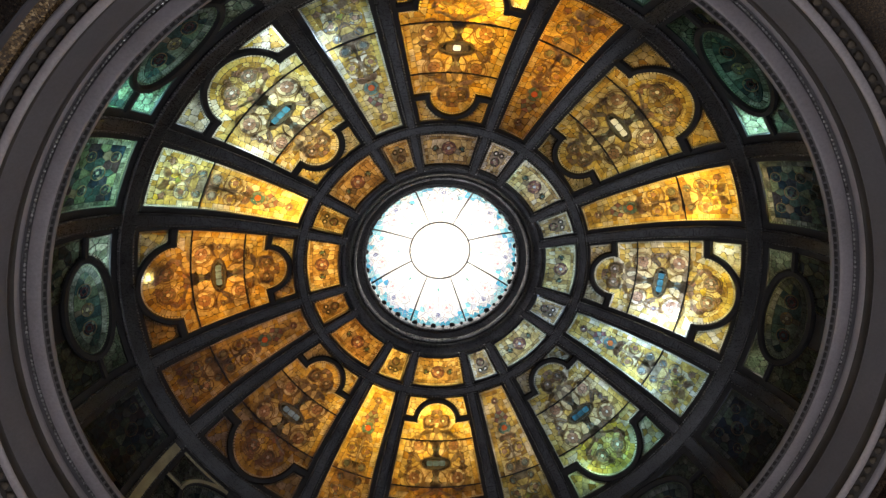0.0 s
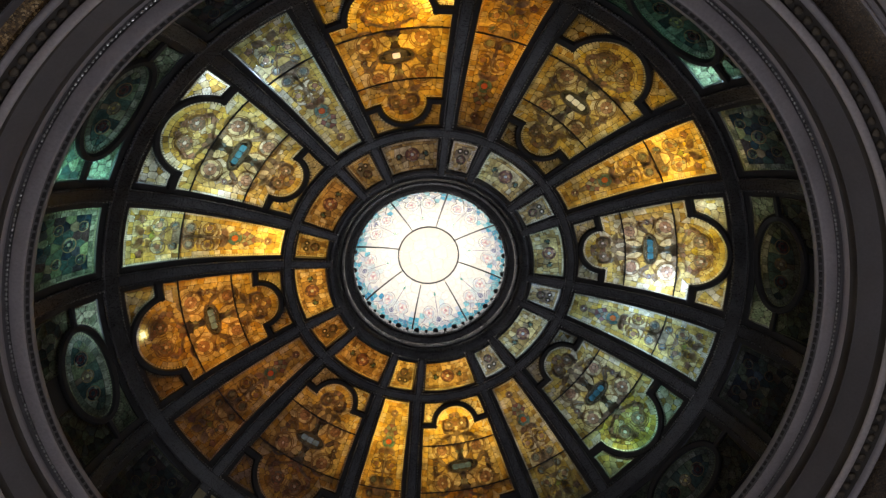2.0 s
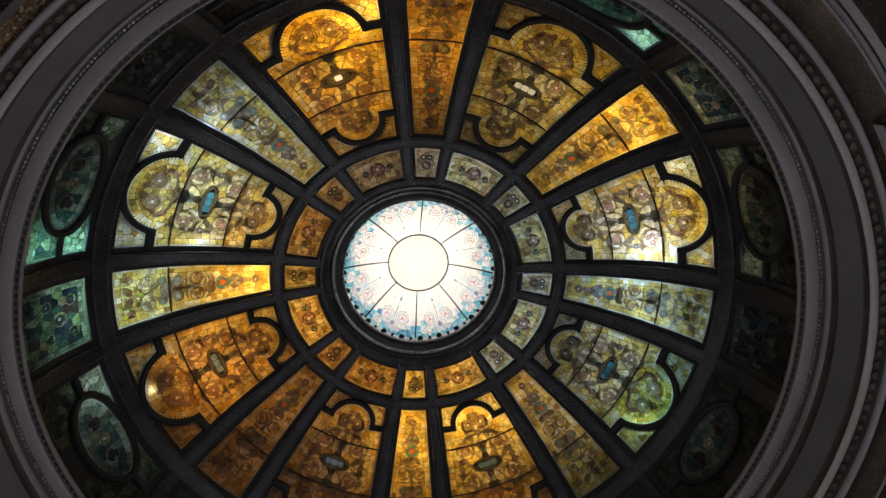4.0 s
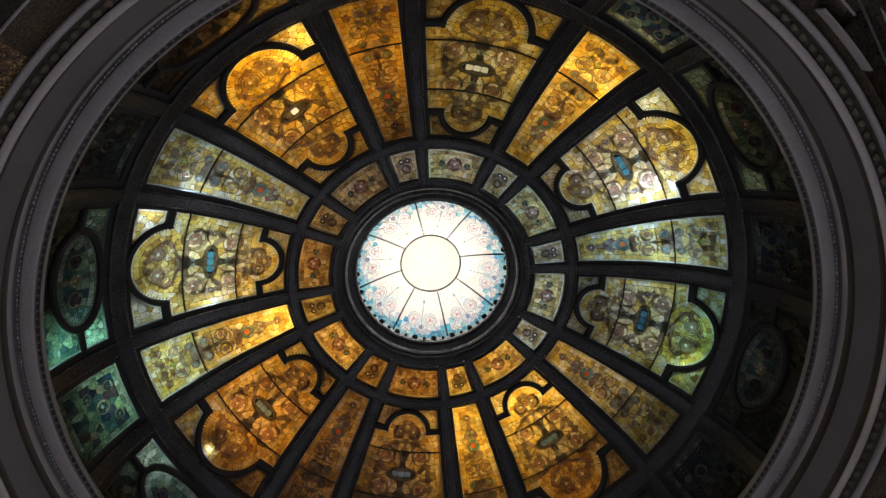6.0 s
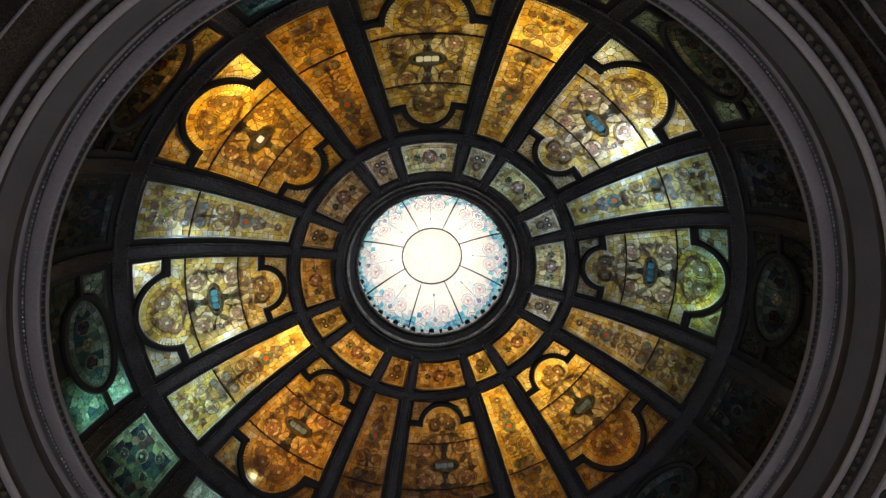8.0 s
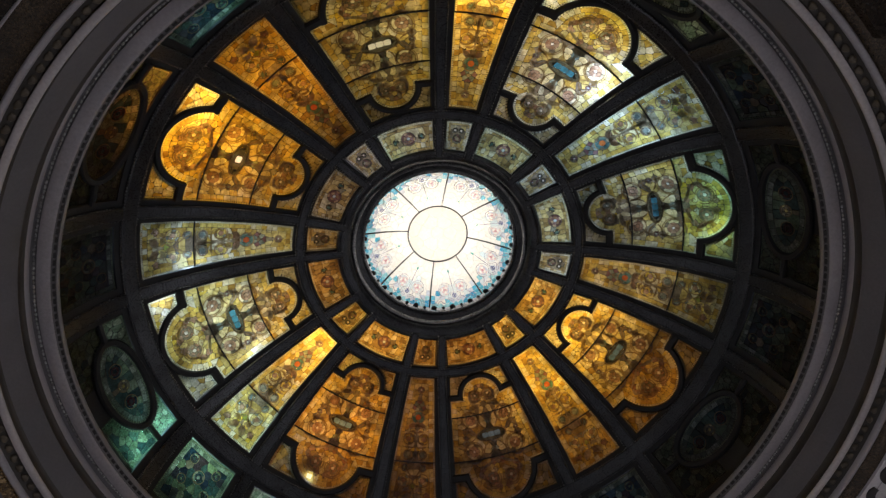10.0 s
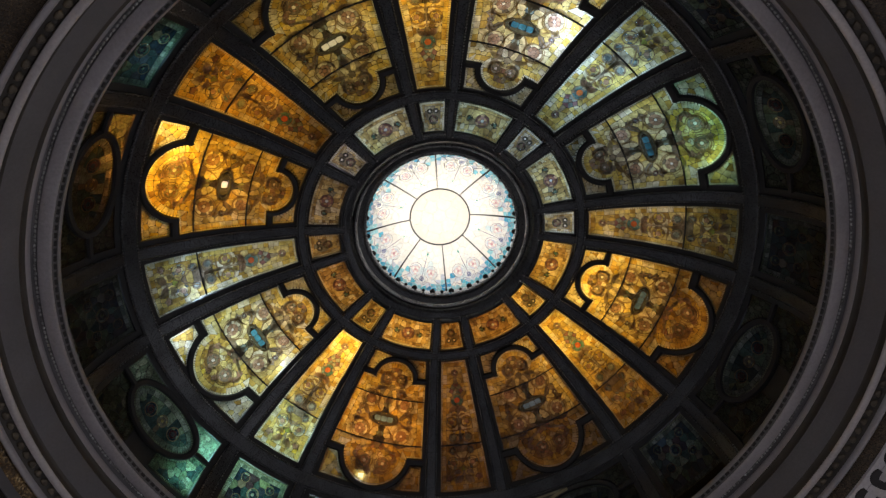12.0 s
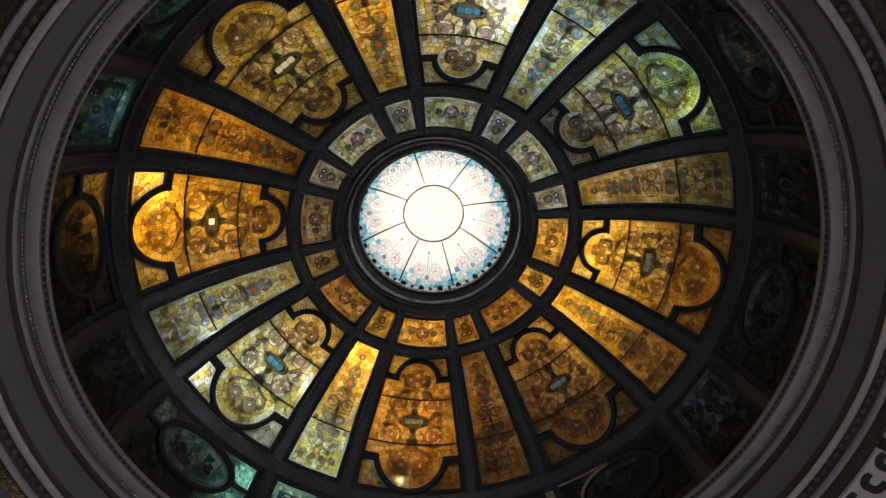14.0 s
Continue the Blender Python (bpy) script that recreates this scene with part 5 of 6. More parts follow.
def build_rim_narrow(rng):
    root = empty("rim_narrow_panel", "dark green rectangular leaded-glass panel", "glass panel", "rectangular panels of the rim")
    region = trapezoid(R_LOW + 0.012, R_END, False, 6)
    seeds = []
    c = S(5.47)
    flowers, holes = rosette(0.0, c, 0.115, "teal", 6, "night", "teal", "leaf", 0, 0.3)
    for made in (both(rosette(0.26, c - 0.2, 0.085, "teal", 5, "night", "teal", "night", 0, 0.3)), both(rosette(0.26, c + 0.2, 0.085, "teal", 5, "night", "teal", "night", 0, 0.3))):
        flowers, holes = flowers + made[0], holes + made[1]
    seeds = fill(inset(region, 0.02), mirrored(seeds), 0.108, lambda u, s: "teal" if rng.random() < 0.45 else ("night" if rng.random() < 0.65 else ("leaf" if rng.random() < 0.6 else "edge")), rng, holes=holes)
    glass_panel(root, [(region, seeds, holes, flowers)], ROLES, rng=rng, rod_mat=G_TEAL_EDGE, rows=((0.07, 0.08),), tile_mat=G_TEAL_TILES)
    return root


spread(build_oval(rng), [az_large(k) for k in range(8)])
spread(build_rim_narrow(rng), [az_narrow(k) for k in range(8)])


# ---- a warm lit patch on one oval panel's frame, put into olive covers ----
def build_lit_frame(az):
    root = empty("gilt_frame", "olive bars and beads standing for a lit patch at one rim panel", "frame", "", "structure")
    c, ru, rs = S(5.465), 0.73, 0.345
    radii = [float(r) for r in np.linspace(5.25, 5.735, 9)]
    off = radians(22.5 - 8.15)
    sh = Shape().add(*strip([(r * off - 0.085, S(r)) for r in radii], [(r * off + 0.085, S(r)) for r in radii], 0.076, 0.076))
    part("rib_cover", sh.v, sh.f, LIT_OLIVE, root)
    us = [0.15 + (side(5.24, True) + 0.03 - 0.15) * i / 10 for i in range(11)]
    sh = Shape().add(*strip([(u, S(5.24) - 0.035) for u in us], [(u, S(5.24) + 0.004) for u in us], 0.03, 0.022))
    part("ring_strip", sh.v, sh.f, LIT_OLIVE, root)
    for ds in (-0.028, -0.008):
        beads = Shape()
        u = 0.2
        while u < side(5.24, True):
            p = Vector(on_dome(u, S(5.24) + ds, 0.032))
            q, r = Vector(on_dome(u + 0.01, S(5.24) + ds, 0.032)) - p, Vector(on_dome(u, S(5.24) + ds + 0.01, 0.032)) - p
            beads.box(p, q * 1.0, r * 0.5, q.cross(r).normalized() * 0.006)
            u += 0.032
        part("bead_row", beads.v, beads.f, LIT_BEAD, root, "bright gilt beads", kind="stuff")
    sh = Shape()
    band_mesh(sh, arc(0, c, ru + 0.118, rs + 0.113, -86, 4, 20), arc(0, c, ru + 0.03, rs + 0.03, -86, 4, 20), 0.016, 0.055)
    part("oval_rim", sh.v, sh.f, LIT_OLIVE, root)
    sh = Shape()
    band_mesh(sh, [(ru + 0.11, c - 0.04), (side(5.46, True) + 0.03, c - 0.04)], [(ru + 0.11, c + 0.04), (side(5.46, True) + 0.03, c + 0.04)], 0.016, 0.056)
    part("cross_bar", sh.v, sh.f, LIT_OLIVE, root)
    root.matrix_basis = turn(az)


build_lit_frame(az_large(4))


# ---- the skylight: moulded ring, eight wedges and a round centre ----
def sky_point(r, a, h=0.0):
    z = 13.42 + 0.50 * (1 - (r / 1.44) ** 2)
    return (r * math.cos(a), r * math.sin(a), z - h)


def build_skylight(rng):
    ring = empty("skylight_ring", "dark bronze moulded ring round the skylight", "moulding", "", "structure")

    def turned(name, prof, mat, label=""):
        vs, fs = lathe(prof, 160)
        return part(name, vs, fs, mat, ring, label, smooth=False)

    turned("outer_fillet", [(1.94, 13.08), (1.94, 12.99), (1.915, 12.945), (1.88, 12.94), (1.855, 12.96), (1.845, 13.0)], BRONZE)
    turned("cavetto", [(1.845, 13.0), (1.80, 13.01), (1.74, 13.04), (1.69, 13.09), (1.665, 13.15)], BRONZE)
    turned("torus", [(1.665, 13.15), (1.64, 13.125), (1.61, 13.135), (1.595, 13.165), (1.60, 13.19)], BRONZE_EDGE)
    turned("scotia", [(1.60, 13.19), (1.57, 13.20), (1.51, 13.225), (1.482, 13.26)], BRONZE)
    turned("inner_fillet", [(1.482, 13.26), (1.455, 13.25), (1.435, 13.258), (1.432, 13.29)], BRONZE_EDGE)
    turned("upstand", [(1.432, 13.29), (1.462, 13.33), (1.466, 13.50)], BRONZE)
    beads = Shape()
    for j in range(190):
        m = turn(360 * j / 190)
        beads.box(m @ Vector((1.440, 0, 13.300)), m.to_3x3() @ Vector((0.012, 0, 0)), m.to_3x3() @ Vector((0, 0.014, 0)), (0, 0, 0.012))
    part("beading", beads.v, beads.f, BRONZE_EDGE, ring, "row of small bronze beads", kind="stuff")
    for j in range(48):
        m = turn(360 * j / 48 + 3.75)
        rad = 0.056 if j % 2 == 0 else 0.032
        c = m @ Vector((1.445, 0, 13.415))
        knob = Shape()
        x, y = m.to_3x3() @ Vector((-1, 0, 0)), m.to_3x3() @ Vector((0, 1, 0))
        rings = []
        for lat in (0, 35, 65):
            rr, hh = rad * math.cos(radians(lat)), rad * math.sin(radians(lat))
            rings += [tuple(c + x * rr * math.cos(t) * 1.1 + y * rr * math.sin(t) + Vector((0, 0, -hh * 0.6))) for t in [i * math.pi / 5 for i in range(10)]]
        fs = [(k * 10 + i, k * 10 + (i + 1) % 10, k * 10 + 10 + (i + 1) % 10, k * 10 + 10 + i) for k in range(2) for i in range(10)] + [tuple(range(20, 30))]
        part("knob", rings, fs, IRON, ring)

    sky_roles = {"rose": G_ROSE, "white": G_WEDGE, "cream": G_WHITE, "ice": G_ICE, "blue": G_SKYBLUE, "pink": G_PINK, "mint": G_MINT, "lav": G_RIBBON, "violet": G_VIOLET}
    light = empty("skylight", "round skylight of white glass with pink roses and pale blue rim", "skylight")

    def lay(region, seeds, a0, name, holes=(), extras=()):
        for poly, role in cells(region, seeds, holes, extras):
            cu, cs = sum(p[0] for p in poly) / len(poly), sum(p[1] for p in poly) / len(poly)
            size = sum(math.hypot(p[0] - cu, p[1] - cs) for p in poly) / len(poly)
            n = len(poly)
            k, k2 = max(1 - 0.002 / size, 0.6), max(1 - 0.009 / size, 0.4)
            small = [(cu + (x - cu) * k, cs + (y - cs) * k) for x, y in poly]
            face = [(cu + (x - cu) * k2, cs + (y - cs) * k2) for x, y in poly]
            to = lambda q, h: sky_point(math.hypot(*q), math.atan2(q[1], q[0]) + a0, h)
            part(name, [to(q, 0.0) for q in small] + [to(q, 0.004) for q in face], [(i, n + i, n + (i + 1) % n, (i + 1) % n) for i in range(n)] + [tuple(range(2 * n - 1, n - 1, -1))], sky_roles[role], light)
            cames.add([to(q, 0.001) for q in poly] + [to(q, 0.003) for q in small], [(i, n + i, n + (i + 1) % n, (i + 1) % n) for i in range(n)])

    cames = Shape()
    a_in, a_out = radians(22.5) - 0.018, radians(22.5) - 0.010
    region = facing_left([(0.605 * math.cos(a), 0.605 * math.sin(a)) for a in np.linspace(-a_in, a_in, 6)] + [(1.44 * math.cos(a), 1.44 * math.sin(a)) for a in np.linspace(a_out, -a_out, 10)])
    region = [(float(x), float(y)) for x, y in region]
    seeds = []

    def polar(r, deg, role):
        seeds.append((r * math.cos(radians(deg)), r * math.sin(radians(deg)), role))

    flowers, holes = [], []
    for sg in (1, -1):
        made = rosette(1.14 * math.cos(radians(8.4)), sg * 1.14 * math.sin(radians(8.4)), 0.104, "rose", 6, ("pink", "white"), "lav", "pink", 0.3, 0.30)
        flowers, holes = flowers + made[0], holes + made[1]
    made = rosette(1.262, 0.0, 0.072, "violet", 4, "violet", "lav", "ice", 0.4, 0.3)
    flowers, holes = flowers + made[0], holes + made[1]
    flowers.append(([(0.855, 0.0), (0.81, 0.022), (0.765, 0.0), (0.81, -0.022)], "mint"))
    holes.append((0.81, 0.0, 0.046, 0.023))
    for r, deg in ((0.72, 0), (0.72, 12), (0.72, -12), (0.80, 5), (0.80, -5), (0.89, 0), (0.90, 13), (0.90, -13)):
        polar(r, deg, "white")
    for r, count in ((1.00, 7), (1.10, 9), (1.19, 10), (1.28, 10), (1.345, 10), (1.405, 11)):
        for k in range(count):
            deg = -22.5 + 45 * (k + 0.5) / count + rng.uniform(-0.6, 0.6)
            chance = rng.random()
            if r > 1.38:
                role = "blue" if chance < 0.74 else ("ice" if chance < 0.9 else "violet")
            elif r > 1.32:
                role = "blue" if chance < 0.4 or abs(deg) > 17 else ("white" if chance < 0.7 else "lav")
            elif r > 1.15:
                role = "ice" if chance < 0.35 else ("lav" if chance < 0.6 else ("blue" if abs(deg) > 15 and chance < 0.8 else "white"))
            else:
                role = "white" if chance < 0.8 else "ice"
            polar(r + rng.uniform(-0.012, 0.012), deg, role)
    for k in range(8):
        lay(region, seeds, radians(az_large(k)), "wedge_piece", holes, flowers)
    curls = []
    for sg in (1, -1):
        cx, cy = 1.14 * math.cos(radians(8.4)), sg * 1.14 * math.sin(radians(8.4))
        curls.append(([(cx + (0.112 + 0.03 * i / 16) * math.cos(i * 0.36), cy + sg * (0.112 + 0.03 * i / 16) * math.sin(i * 0.36)) for i in range(17)], 0.004))
        curls.append(([(1.37 - 0.018 * i, sg * (0.42 + 0.05 * math.sin(i * 0.55) - 0.012 * i)) for i in range(18)], 0.006))
        curls.append(([(1.32 + 0.03 * math.sin(i * 0.9), sg * (0.02 + 0.024 * i)) for i in range(18)], 0.007))
        curls.append(([(1.20 + 0.012 * i, sg * (0.06 + 0.07 * math.sin(i * 0.35))) for i in range(12)], 0.006))
        curls.append(([(0.83 + 0.03 * i, sg * 0.004) for i in range(14)], 0.004))
    for k in range(8):
        vine = Shape()
        a0 = radians(az_large(k))
        for line, width in curls:
            n = len(line)
            rows = []
            for i in range(n):
                (xa, ya), (xb, yb) = line[max(i - 1, 0)], line[min(i + 1, n - 1)]
                d = math.hypot(xb - xa, yb - ya)
                w = width * (0.3 + 0.7 * math.sin(math.pi * (i + 0.5) / n))
                for sd in (1, -1):
                    x, y = line[i][0] - sd * (yb - ya) / d * w, line[i][1] + sd * (xb - xa) / d * w
                    rows.append(sky_point(math.hypot(x, y), math.atan2(y, x) + a0, 0.007))
            vine.add(rows, [(2 * i, 2 * i + 1, 2 * i + 3, 2 * i + 2) for i in range(n - 1)])
        part("tendril", vine.v, vine.f, G_VINE, light, "thin lilac tendrils")
    disc = [(0.58 * math.cos(radians(a)), 0.58 * math.sin(radians(a))) for a in range(0, 360, 12)]
    seeds = [(0.0, 0.0, "cream")] + [(r * math.cos(radians(a)), r * math.sin(radians(a)), "cream") for r, step in ((0.25, 60), (0.48, 36)) for a in range(0, 360, step)]
    lay(disc, seeds, 0.0, "centre_piece")
    part("lead_came", cames.v, cames.f, CAME_GREY, light, "thin grey cames, paled for bloom")
    for k in range(8):
        bars = Shape()
        a = radians(az_narrow(k))
        t = Vector((-math.sin(a), math.cos(a), 0)) * 0.011
        for i in range(8):
            r0, r1 = 0.595 + 0.845 * i / 8, 0.595 + 0.845 * (i + 1) / 8
            p, q = Vector(sky_point(r0, a, 0.012)), Vector(sky_point(r1, a, 0.012))
            w0, w1 = 0.6 + 0.7 * i / 8, 0.6 + 0.7 * (i + 1) / 8
            up = Vector((0, 0, 0.03))
            bars.add([tuple(p - t * w0), tuple(p + t * w0), tuple(q + t * w1), tuple(q - t * w1), tuple(p - t * w0 + up), tuple(p + t * w0 + up), tuple(q + t * w1 + up), tuple(q - t * w1 + up)],
                     [(0, 1, 2, 3), (0, 3, 7, 4), (1, 5, 6, 2)])
        part("glazing_bar", bars.v, bars.f, BRONZE, light, "dark radial glazing bar")
    vs, fs = lathe([(0.580, 13.86), (0.580, 13.822), (0.592, 13.812), (0.604, 13.820), (0.604, 13.86)], 96)
    part("ring_bar", vs, fs, BRONZE, light, "round glazing bar")


build_skylight(rng)

# ---- cornice: rings of grey mouldings below the dome ----
cornice = empty("cornice", "round grey plaster cornice with a string of pearls and egg moulding", "cornice", "", "structure")


def moulding(name, prof, mat, label="", smooth=True, segments=256):
    vs, fs = lathe(prof, segments)
    return part(name, vs, fs, mat, cornice, label, smooth)


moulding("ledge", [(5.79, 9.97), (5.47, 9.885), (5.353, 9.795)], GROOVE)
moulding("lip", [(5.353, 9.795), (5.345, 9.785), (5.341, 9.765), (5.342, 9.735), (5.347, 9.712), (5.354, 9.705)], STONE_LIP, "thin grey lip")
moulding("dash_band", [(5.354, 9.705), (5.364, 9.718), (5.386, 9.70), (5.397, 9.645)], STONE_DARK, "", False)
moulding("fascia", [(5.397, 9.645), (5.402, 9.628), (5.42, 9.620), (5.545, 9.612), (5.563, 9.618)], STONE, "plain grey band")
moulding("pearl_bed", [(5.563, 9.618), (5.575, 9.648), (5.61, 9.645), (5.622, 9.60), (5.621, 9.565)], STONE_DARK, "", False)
moulding("astragal", [(5.621, 9.565), (5.611, 9.55), (5.606, 9.51), (5.608, 9.465), (5.616, 9.435)], STONE)
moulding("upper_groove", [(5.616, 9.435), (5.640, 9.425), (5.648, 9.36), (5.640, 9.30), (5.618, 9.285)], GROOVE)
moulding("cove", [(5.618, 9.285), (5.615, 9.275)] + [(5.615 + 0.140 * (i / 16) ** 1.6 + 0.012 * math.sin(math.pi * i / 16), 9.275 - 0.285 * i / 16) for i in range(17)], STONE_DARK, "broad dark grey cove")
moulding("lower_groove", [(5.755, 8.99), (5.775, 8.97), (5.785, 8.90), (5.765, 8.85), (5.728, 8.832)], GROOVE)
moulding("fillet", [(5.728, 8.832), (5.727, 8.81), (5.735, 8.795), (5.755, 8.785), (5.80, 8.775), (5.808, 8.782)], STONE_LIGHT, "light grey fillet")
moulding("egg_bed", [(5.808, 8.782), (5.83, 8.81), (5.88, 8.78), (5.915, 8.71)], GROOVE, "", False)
moulding("torus", [(5.915, 8.71), (5.910, 8.68), (5.916, 8.655), (5.932, 8.635), (5.950, 8.628), (5.966, 8.635), (5.98, 8.66)], STONE, "grey roll moulding")
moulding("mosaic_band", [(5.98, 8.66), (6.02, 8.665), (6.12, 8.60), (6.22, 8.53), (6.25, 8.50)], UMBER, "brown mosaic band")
# extra brightness of this stretch is put into a lighter gold mosaic
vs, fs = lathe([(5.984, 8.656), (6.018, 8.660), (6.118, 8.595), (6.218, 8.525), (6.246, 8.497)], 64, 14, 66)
part("gold_mosaic", vs, fs, GOLD, cornice, "brighter gold stretch of the mosaic band")
moulding("outer_fillet", [(6.25, 8.50), (6.25, 8.48), (6.262, 8.475), (6.275, 8.48), (6.28, 8.50)], STONE)

pearls = Shape()
for j in range(520):
    m = turn(360 * j / 520)
    c = m @ Vector((5.598, 0, 9.632))
    x, y = m.to_3x3() @ Vector((0.80, 0, -0.60)), m.to_3x3() @ Vector((0, 1, 0))
    n = x.cross(y)
    out = -1 if n.z > 0 else 1
    rings = []
    for lat in (0, 40, 75):
        rr, hh = 0.017 * math.cos(radians(lat)), 0.021 * math.sin(radians(lat))
        rings += [tuple(c + (x * math.cos(t) + y * 1.8 * math.sin(t)) * rr + n * out * hh) for t in [i * math.pi / 4 for i in range(8)]]
    pearls.add(rings, [(k * 8 + i, k * 8 + (i + 1) % 8, k * 8 + 8 + (i + 1) % 8, k * 8 + 8 + i) for k in range(2) for i in range(8)] + [tuple(range(16, 24))])
part("pearl_string", pearls.v, pearls.f, PEARL, cornice, "string of pale gilt pearls", kind="stuff")
# dark boxes set where small holes of the dash band lie in shade
hole_boxes = Shape()
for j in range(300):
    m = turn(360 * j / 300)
    hole_boxes.box(m @ Vector((5.377, 0, 9.694)), m.to_3x3() @ Vector((0.013, 0, -0.006)), m.to_3x3() @ Vector((0, 0.036, 0)), m.to_3x3() @ Vector((0, 0, 0.010)))
part("dart", hole_boxes.v, hole_boxes.f, HOLE_DARK, cornice, "row of dark boxes for the shaded holes of the dash band", kind="stuff")
eggs = Shape()
for j in range(230):
    m = turn(360 * j / 230)
    c = m @ Vector((5.858, 0, 8.765))
    x, y = m.to_3x3() @ Vector((0.036, 0, -0.026)), m.to_3x3() @ Vector((0, 0.058, 0))
    n = m.to_3x3() @ Vector((-0.58, 0, -0.81))
    rings = []
    for lat in (0, 40, 72):
        k, hh = math.cos(radians(lat)), 0.018 * math.sin(radians(lat))
        rings += [tuple(c + x * k * math.cos(t) + y * k * math.sin(t) * (1 + 0.4 * math.cos(t)) + n * hh) for t in [i * math.pi / 4 for i in range(8)]]
    eggs.add(rings, [(k * 8 + i, k * 8 + (i + 1) % 8, k * 8 + 8 + (i + 1) % 8, k * 8 + 8 + i) for k in range(2) for i in range(8)] + [tuple(range(16, 24))])
part("egg_moulding", eggs.v, eggs.f, EGG, cornice, "brown gilt egg moulding", kind="stuff")

# ---- what lies outside the cornice: carved slabs, plain spandrel and straight bars ----
def arc_block(name, az0, az1, r0, r1, z0, z1, mat, parent=None, label="", n=10, fall=0.0):
    sh = Shape()
    ring = []
    for i in range(n + 1):
        a = radians(az0 + (az1 - az0) * i / n)
        ring.append([(r * math.cos(a), r * math.sin(a), z) for r, z in ((r0, z0), (r1, z0 - fall), (r1, z1 - fall), (r0, z1))])
    sh.v = [p for q in ring for p in q]
    for i in range(n):
        for k in range(4):
            sh.f.append((i * 4 + k, i * 4 + 4 + k, i * 4 + 4 + (k + 1) % 4, i * 4 + (k + 1) % 4))
    sh.f += [(3, 2, 1, 0), (n * 4, n * 4 + 1, n * 4 + 2, n * 4 + 3)]
    return part(name, sh.v, sh.f, mat, parent, label)


def ribbon(sh, pts, width, proud):
    """A raised band along a line on the sloping slabs, tapering to its ends."""
    n = len(pts)
    base = len(sh.v)
    for i, (x, y) in enumerate(pts):
        (xa, ya), (xb, yb) = pts[max(i - 1, 0)], pts[min(i + 1, n - 1)]
        d = math.hypot(xb - xa, yb - ya) or 1
        w = width * (0.35 + 0.65 * math.sin(math.pi * (i + 0.5) / n) ** 0.5) / 2
        nx, ny = -(yb - ya) / d * w, (xb - xa) / d * w
        for k, h in ((1.0, -0.004), (0.8, proud), (-0.8, proud), (-1.0, -0.004)):
            px, py = x + nx * k, y + ny * k
            sh.v.append((px, py, 8.53 - 0.5 * (math.hypot(px, py) - 6.152) - h))
    for i in range(n - 1):
        for k in range(3):
            a = base + i * 4 + k
            sh.f.append((a, a + 1, a + 5, a + 4))


def carved_slab(az0, az1):
    root = empty("carved_slab", "light grey stone slab carved with dark running scrolls", "slab", "slabs outside the cornice", "structure")
    arc_block("slab", az0, az1, 6.152, 6.56, 8.53, 8.57, SLAB, root, "light grey stone", fall=0.204)
    step = (az1 - az0) / 4
    for i in range(4):
        a = radians(az0 + step * (i + 0.5))
        sh = Shape()
        flip = 1 if i % 2 == 0 else -1
        line = []
        for j in range(26):
            t = j / 25
            ang = flip * (t * 4.6 - 2.3)
            rad = 0.055 + 0.085 * abs(2 * t - 1)
            line.append((6.33 + rad * math.sin(ang) * 0.85 * flip, rad * math.cos(ang) * 1.3 - 0.04))
        pts = [(x * math.cos(a) - y * math.sin(a), x * math.sin(a) + y * math.cos(a)) for x, y in line]
        ribbon(sh, pts, 0.125, 0.018)
        part("scroll", sh.v, sh.f, SCROLL, root, "dark scroll relief")


for az0, az1 in ((-128.4, -115.2), (-113.0, -99.3), (-97.2, -83.7), (-82.0, -68.3)):
    carved_slab(az0, az1)
arc_block("slab_bed", -130, -66, 6.165, 6.62, 8.533, 8.62, BROWN, None, "", 24, 0.222)
tagged(bpy.data.objects["slab_bed"], "dark brown mosaic bed of the carved slabs", "ceiling", "", "structure")
spandrel = empty("spandrel", "plain grey plaster spandrel with a double edge line", "ceiling", "", "structure")
arc_block("plaster_field", 112, 162, 6.345, 7.1, 8.44, 8.60, STONE_LIGHT, spandrel, "", 20)
arc_block("edge_line", 112, 162, 6.315, 6.338, 8.435, 8.60, GROOVE, spandrel, "dark edge line", 20)
arc_block("edge_fillet", 112, 162, 6.285, 6.312, 8.43, 8.60, STONE, spandrel, "grey edge fillet", 20)
border = empty("border_bars", "thin grey bars along the edge of the brown mosaic vault", "trim", "", "structure")
for x, y0, y1, w, mat in ((-6.17, -1.6, 1.7, 0.006, STONE_DARK), (-6.33, -1.4, 1.5, 0.012, STONE)):
    s = Shape().box((x, (y0 + y1) / 2, 8.45), (w, 0, 0), (0, (y1 - y0) / 2, 0), (0, 0, 0.02))
    part("bar", s.v, s.f, mat, border)
arc_block("chip", 164, 172.5, 6.055, 6.075, 8.45, 8.60, STONE, border)
arc_block("vault_border", 167, 196, 6.078, 6.9, 8.462, 8.62, BROWN, border, "dark brown mosaic")
vault_edge = empty("vault_edge", "brown mosaic vault edge with a thin grey fillet", "ceiling", "", "structure")
arc_block("fillet", 18, 76, 6.115, 6.135, 8.44, 8.60, STONE_DARK, vault_edge, "", 20)
arc_block("mosaic_edge", 18, 76, 6.137, 6.8, 8.455, 8.62, BROWN, vault_edge, "", 20)

# the masonry's axis lies a little beside the dome's
for ob in [o for o in bpy.data.objects if o.parent is None and o.name.split(".")[0] in ("cornice", "carved_slab", "slab_bed", "spandrel", "border_bars", "vault_edge")]:
    ob.location = (0.05, -0.005, 0)

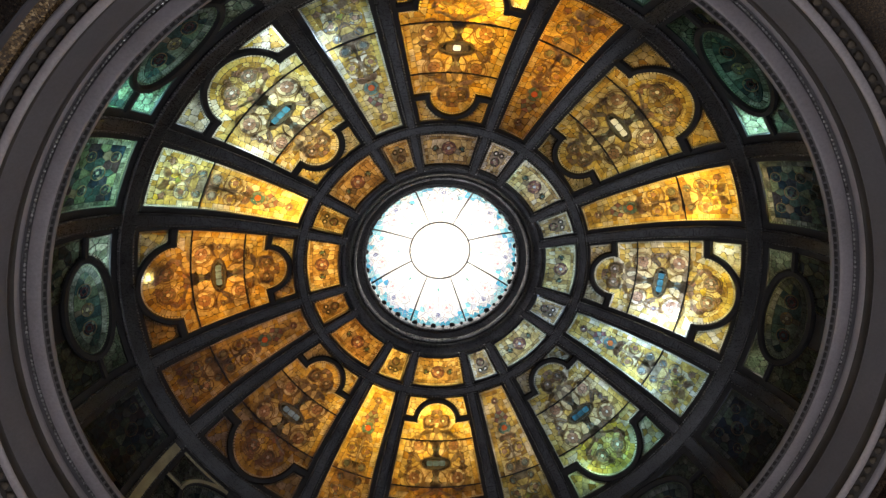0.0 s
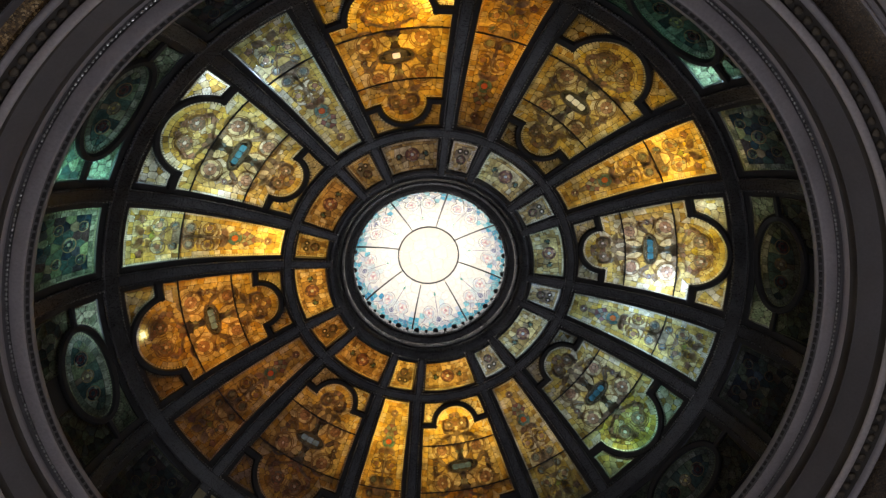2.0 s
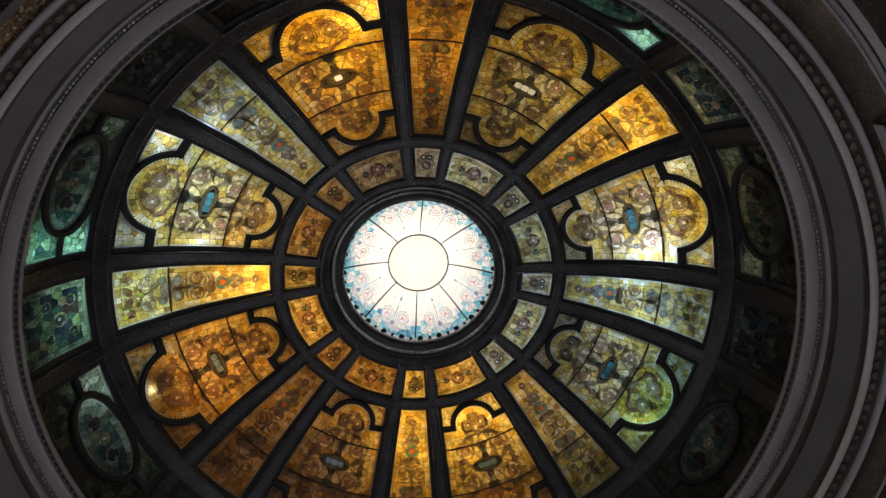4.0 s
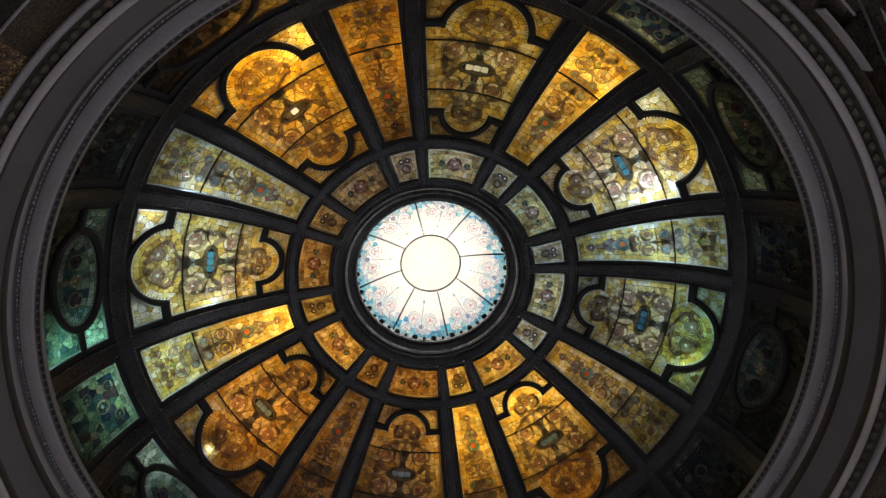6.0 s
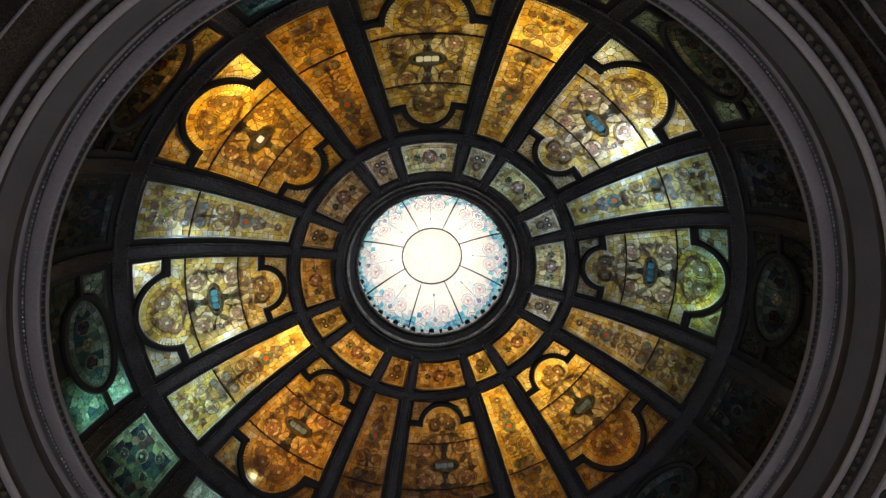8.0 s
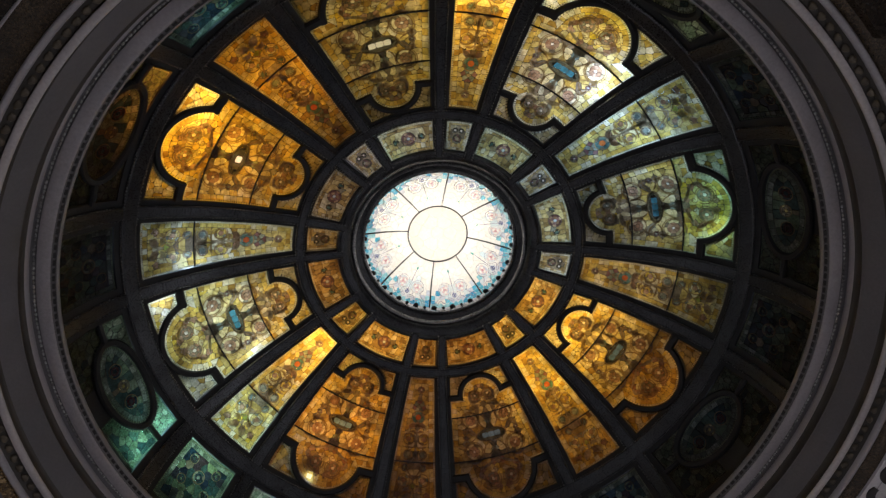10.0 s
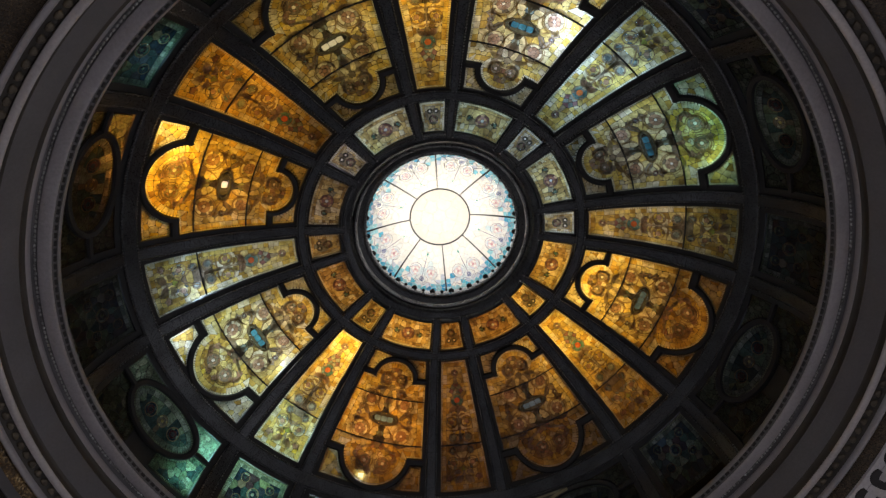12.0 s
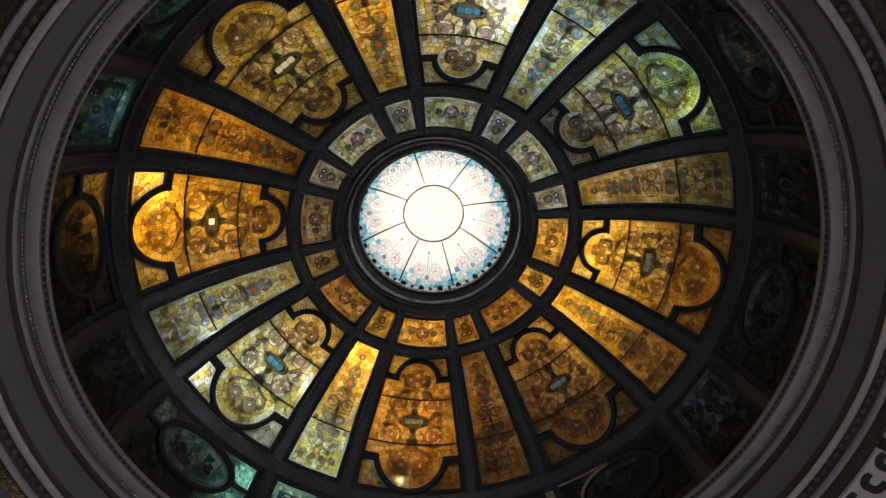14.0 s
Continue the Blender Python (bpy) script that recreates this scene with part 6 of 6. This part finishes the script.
# ---- the unseen room that closes the place ----
# drum added to keep the skylight's lamp off the crown panels
vs, fs = lathe([(1.52, 13.50), (1.52, 15.75), (0.01, 15.8)], 64)
tagged(part("lantern_drum", vs, fs, DRUM_WHITE), "white drum added round the skylight lamp against spill", "roof", "", "structure")
# glowing disc added to brighten the view up through the skylight
vs, fs = lathe([(1.42, 15.70), (0.7, 15.705), (0.01, 15.71)], 48)
tagged(part("backdrop", vs, fs, SKY_GLOW), "glowing disc added for the sky over the skylight", "sky", "", "structure")
vs, fs = lathe([(6.28, 8.50), (6.6, 8.38), (7.2, 8.1), (7.8, 7.7), (8.6, 7.2), (10.9, 6.6)], 96)
tagged(part("ceiling", [(x + 0.05, y - 0.005, z) for x, y, z in vs], fs, BROWN), "dark brown mosaic vault round the dome", "ceiling", "", "structure")


def slab(name, lo, hi, mat, label, category):
    c = [(a + b) / 2 for a, b in zip(lo, hi)]
    h = [(b - a) / 2 for a, b in zip(lo, hi)]
    s = Shape().box(c, (h[0], 0, 0), (0, h[1], 0), (0, 0, h[2]))
    return tagged(part(name, s.v, s.f, mat), label, category, "", "structure")


slab("floor", (-8, -8, -0.2), (8, 8, 0), FLOOR, "pale polished marble floor", "floor")
for k, nm in enumerate(("wall_east", "wall_north", "wall_west", "wall_south")):
    s = Shape()
    for lo, hi in (((7.6, -8, 0), (8.0, -1.3, 8.3)), ((7.6, 1.3, 0), (8.0, 8, 8.3)), ((7.6, -1.3, 6.0), (8.0, 1.3, 8.3)), ((7.6, -1.3, 0), (8.0, 1.3, 1.8))):
        c = [(a + b) / 2 for a, b in zip(lo, hi)]
        h = [(b - a) / 2 for a, b in zip(lo, hi)]
        s.box(c, (h[0], 0, 0), (0, h[1], 0), (0, 0, h[2]))
    m = turn(90 * k)
    tagged(part(nm, [tuple(m @ Vector(v)) for v in s.v], s.f, WALL), "unseen plain pale wall with a tall opening for an added lamp", "wall", "", "structure")
# unseen shell added to keep outside light off the back of the glass
vs, fs = lathe([(5.79, 9.9), (6.5, 9.9), (7.0, 10.6), (6.9, 12.4), (5.6, 14.4), (3.2, 15.9), (0.01, 16.4)], 64)
tagged(part("attic_shell", vs, fs, BAFFLE_BROWN), "unseen brown shell added to block light over the dome", "roof", "", "structure")

# unseen rings added to stop lamps spilling from one tier to the next
for name, r, depth, label in (("attic_board_lower", 5.10, 0.9, "unseen baffle added behind the lower dome ring"), ("attic_board_upper", 2.60, 0.45, "unseen baffle added behind the upper dome ring")):
    prof = []
    for d in (0.06, depth * 0.5, depth):
        x, _, z = on_dome(0, S(r), -d)
        prof.append((x, z))
    vs, fs = lathe(prof, 96)
    tagged(part(name, vs, fs, BAFFLE_BROWN), label, "board", "", "structure")

# unseen fins added to part the rim lamps from each other
fin = Shape()
line = [float(r) for r in np.linspace(5.12, 5.744, 7)]
rows = [[on_dome(0, S(r), -h) for r in line] for h in (0.055, 0.5, 0.95)]
fin.v = [p for row in rows for p in row]
fin.f = [(k * 7 + i, k * 7 + i + 1, k * 7 + 8 + i, k * 7 + 7 + i) for k in range(2) for i in range(6)]
fin_ob = tagged(part("attic_fin", fin.v, fin.f, BAFFLE_BROWN), "unseen upright baffle added between two rim panels", "board", "boards behind the rim", "structure")
spread(fin_ob, [az_narrow(k) + d for k in range(8) for d in (8.15, -8.15)])
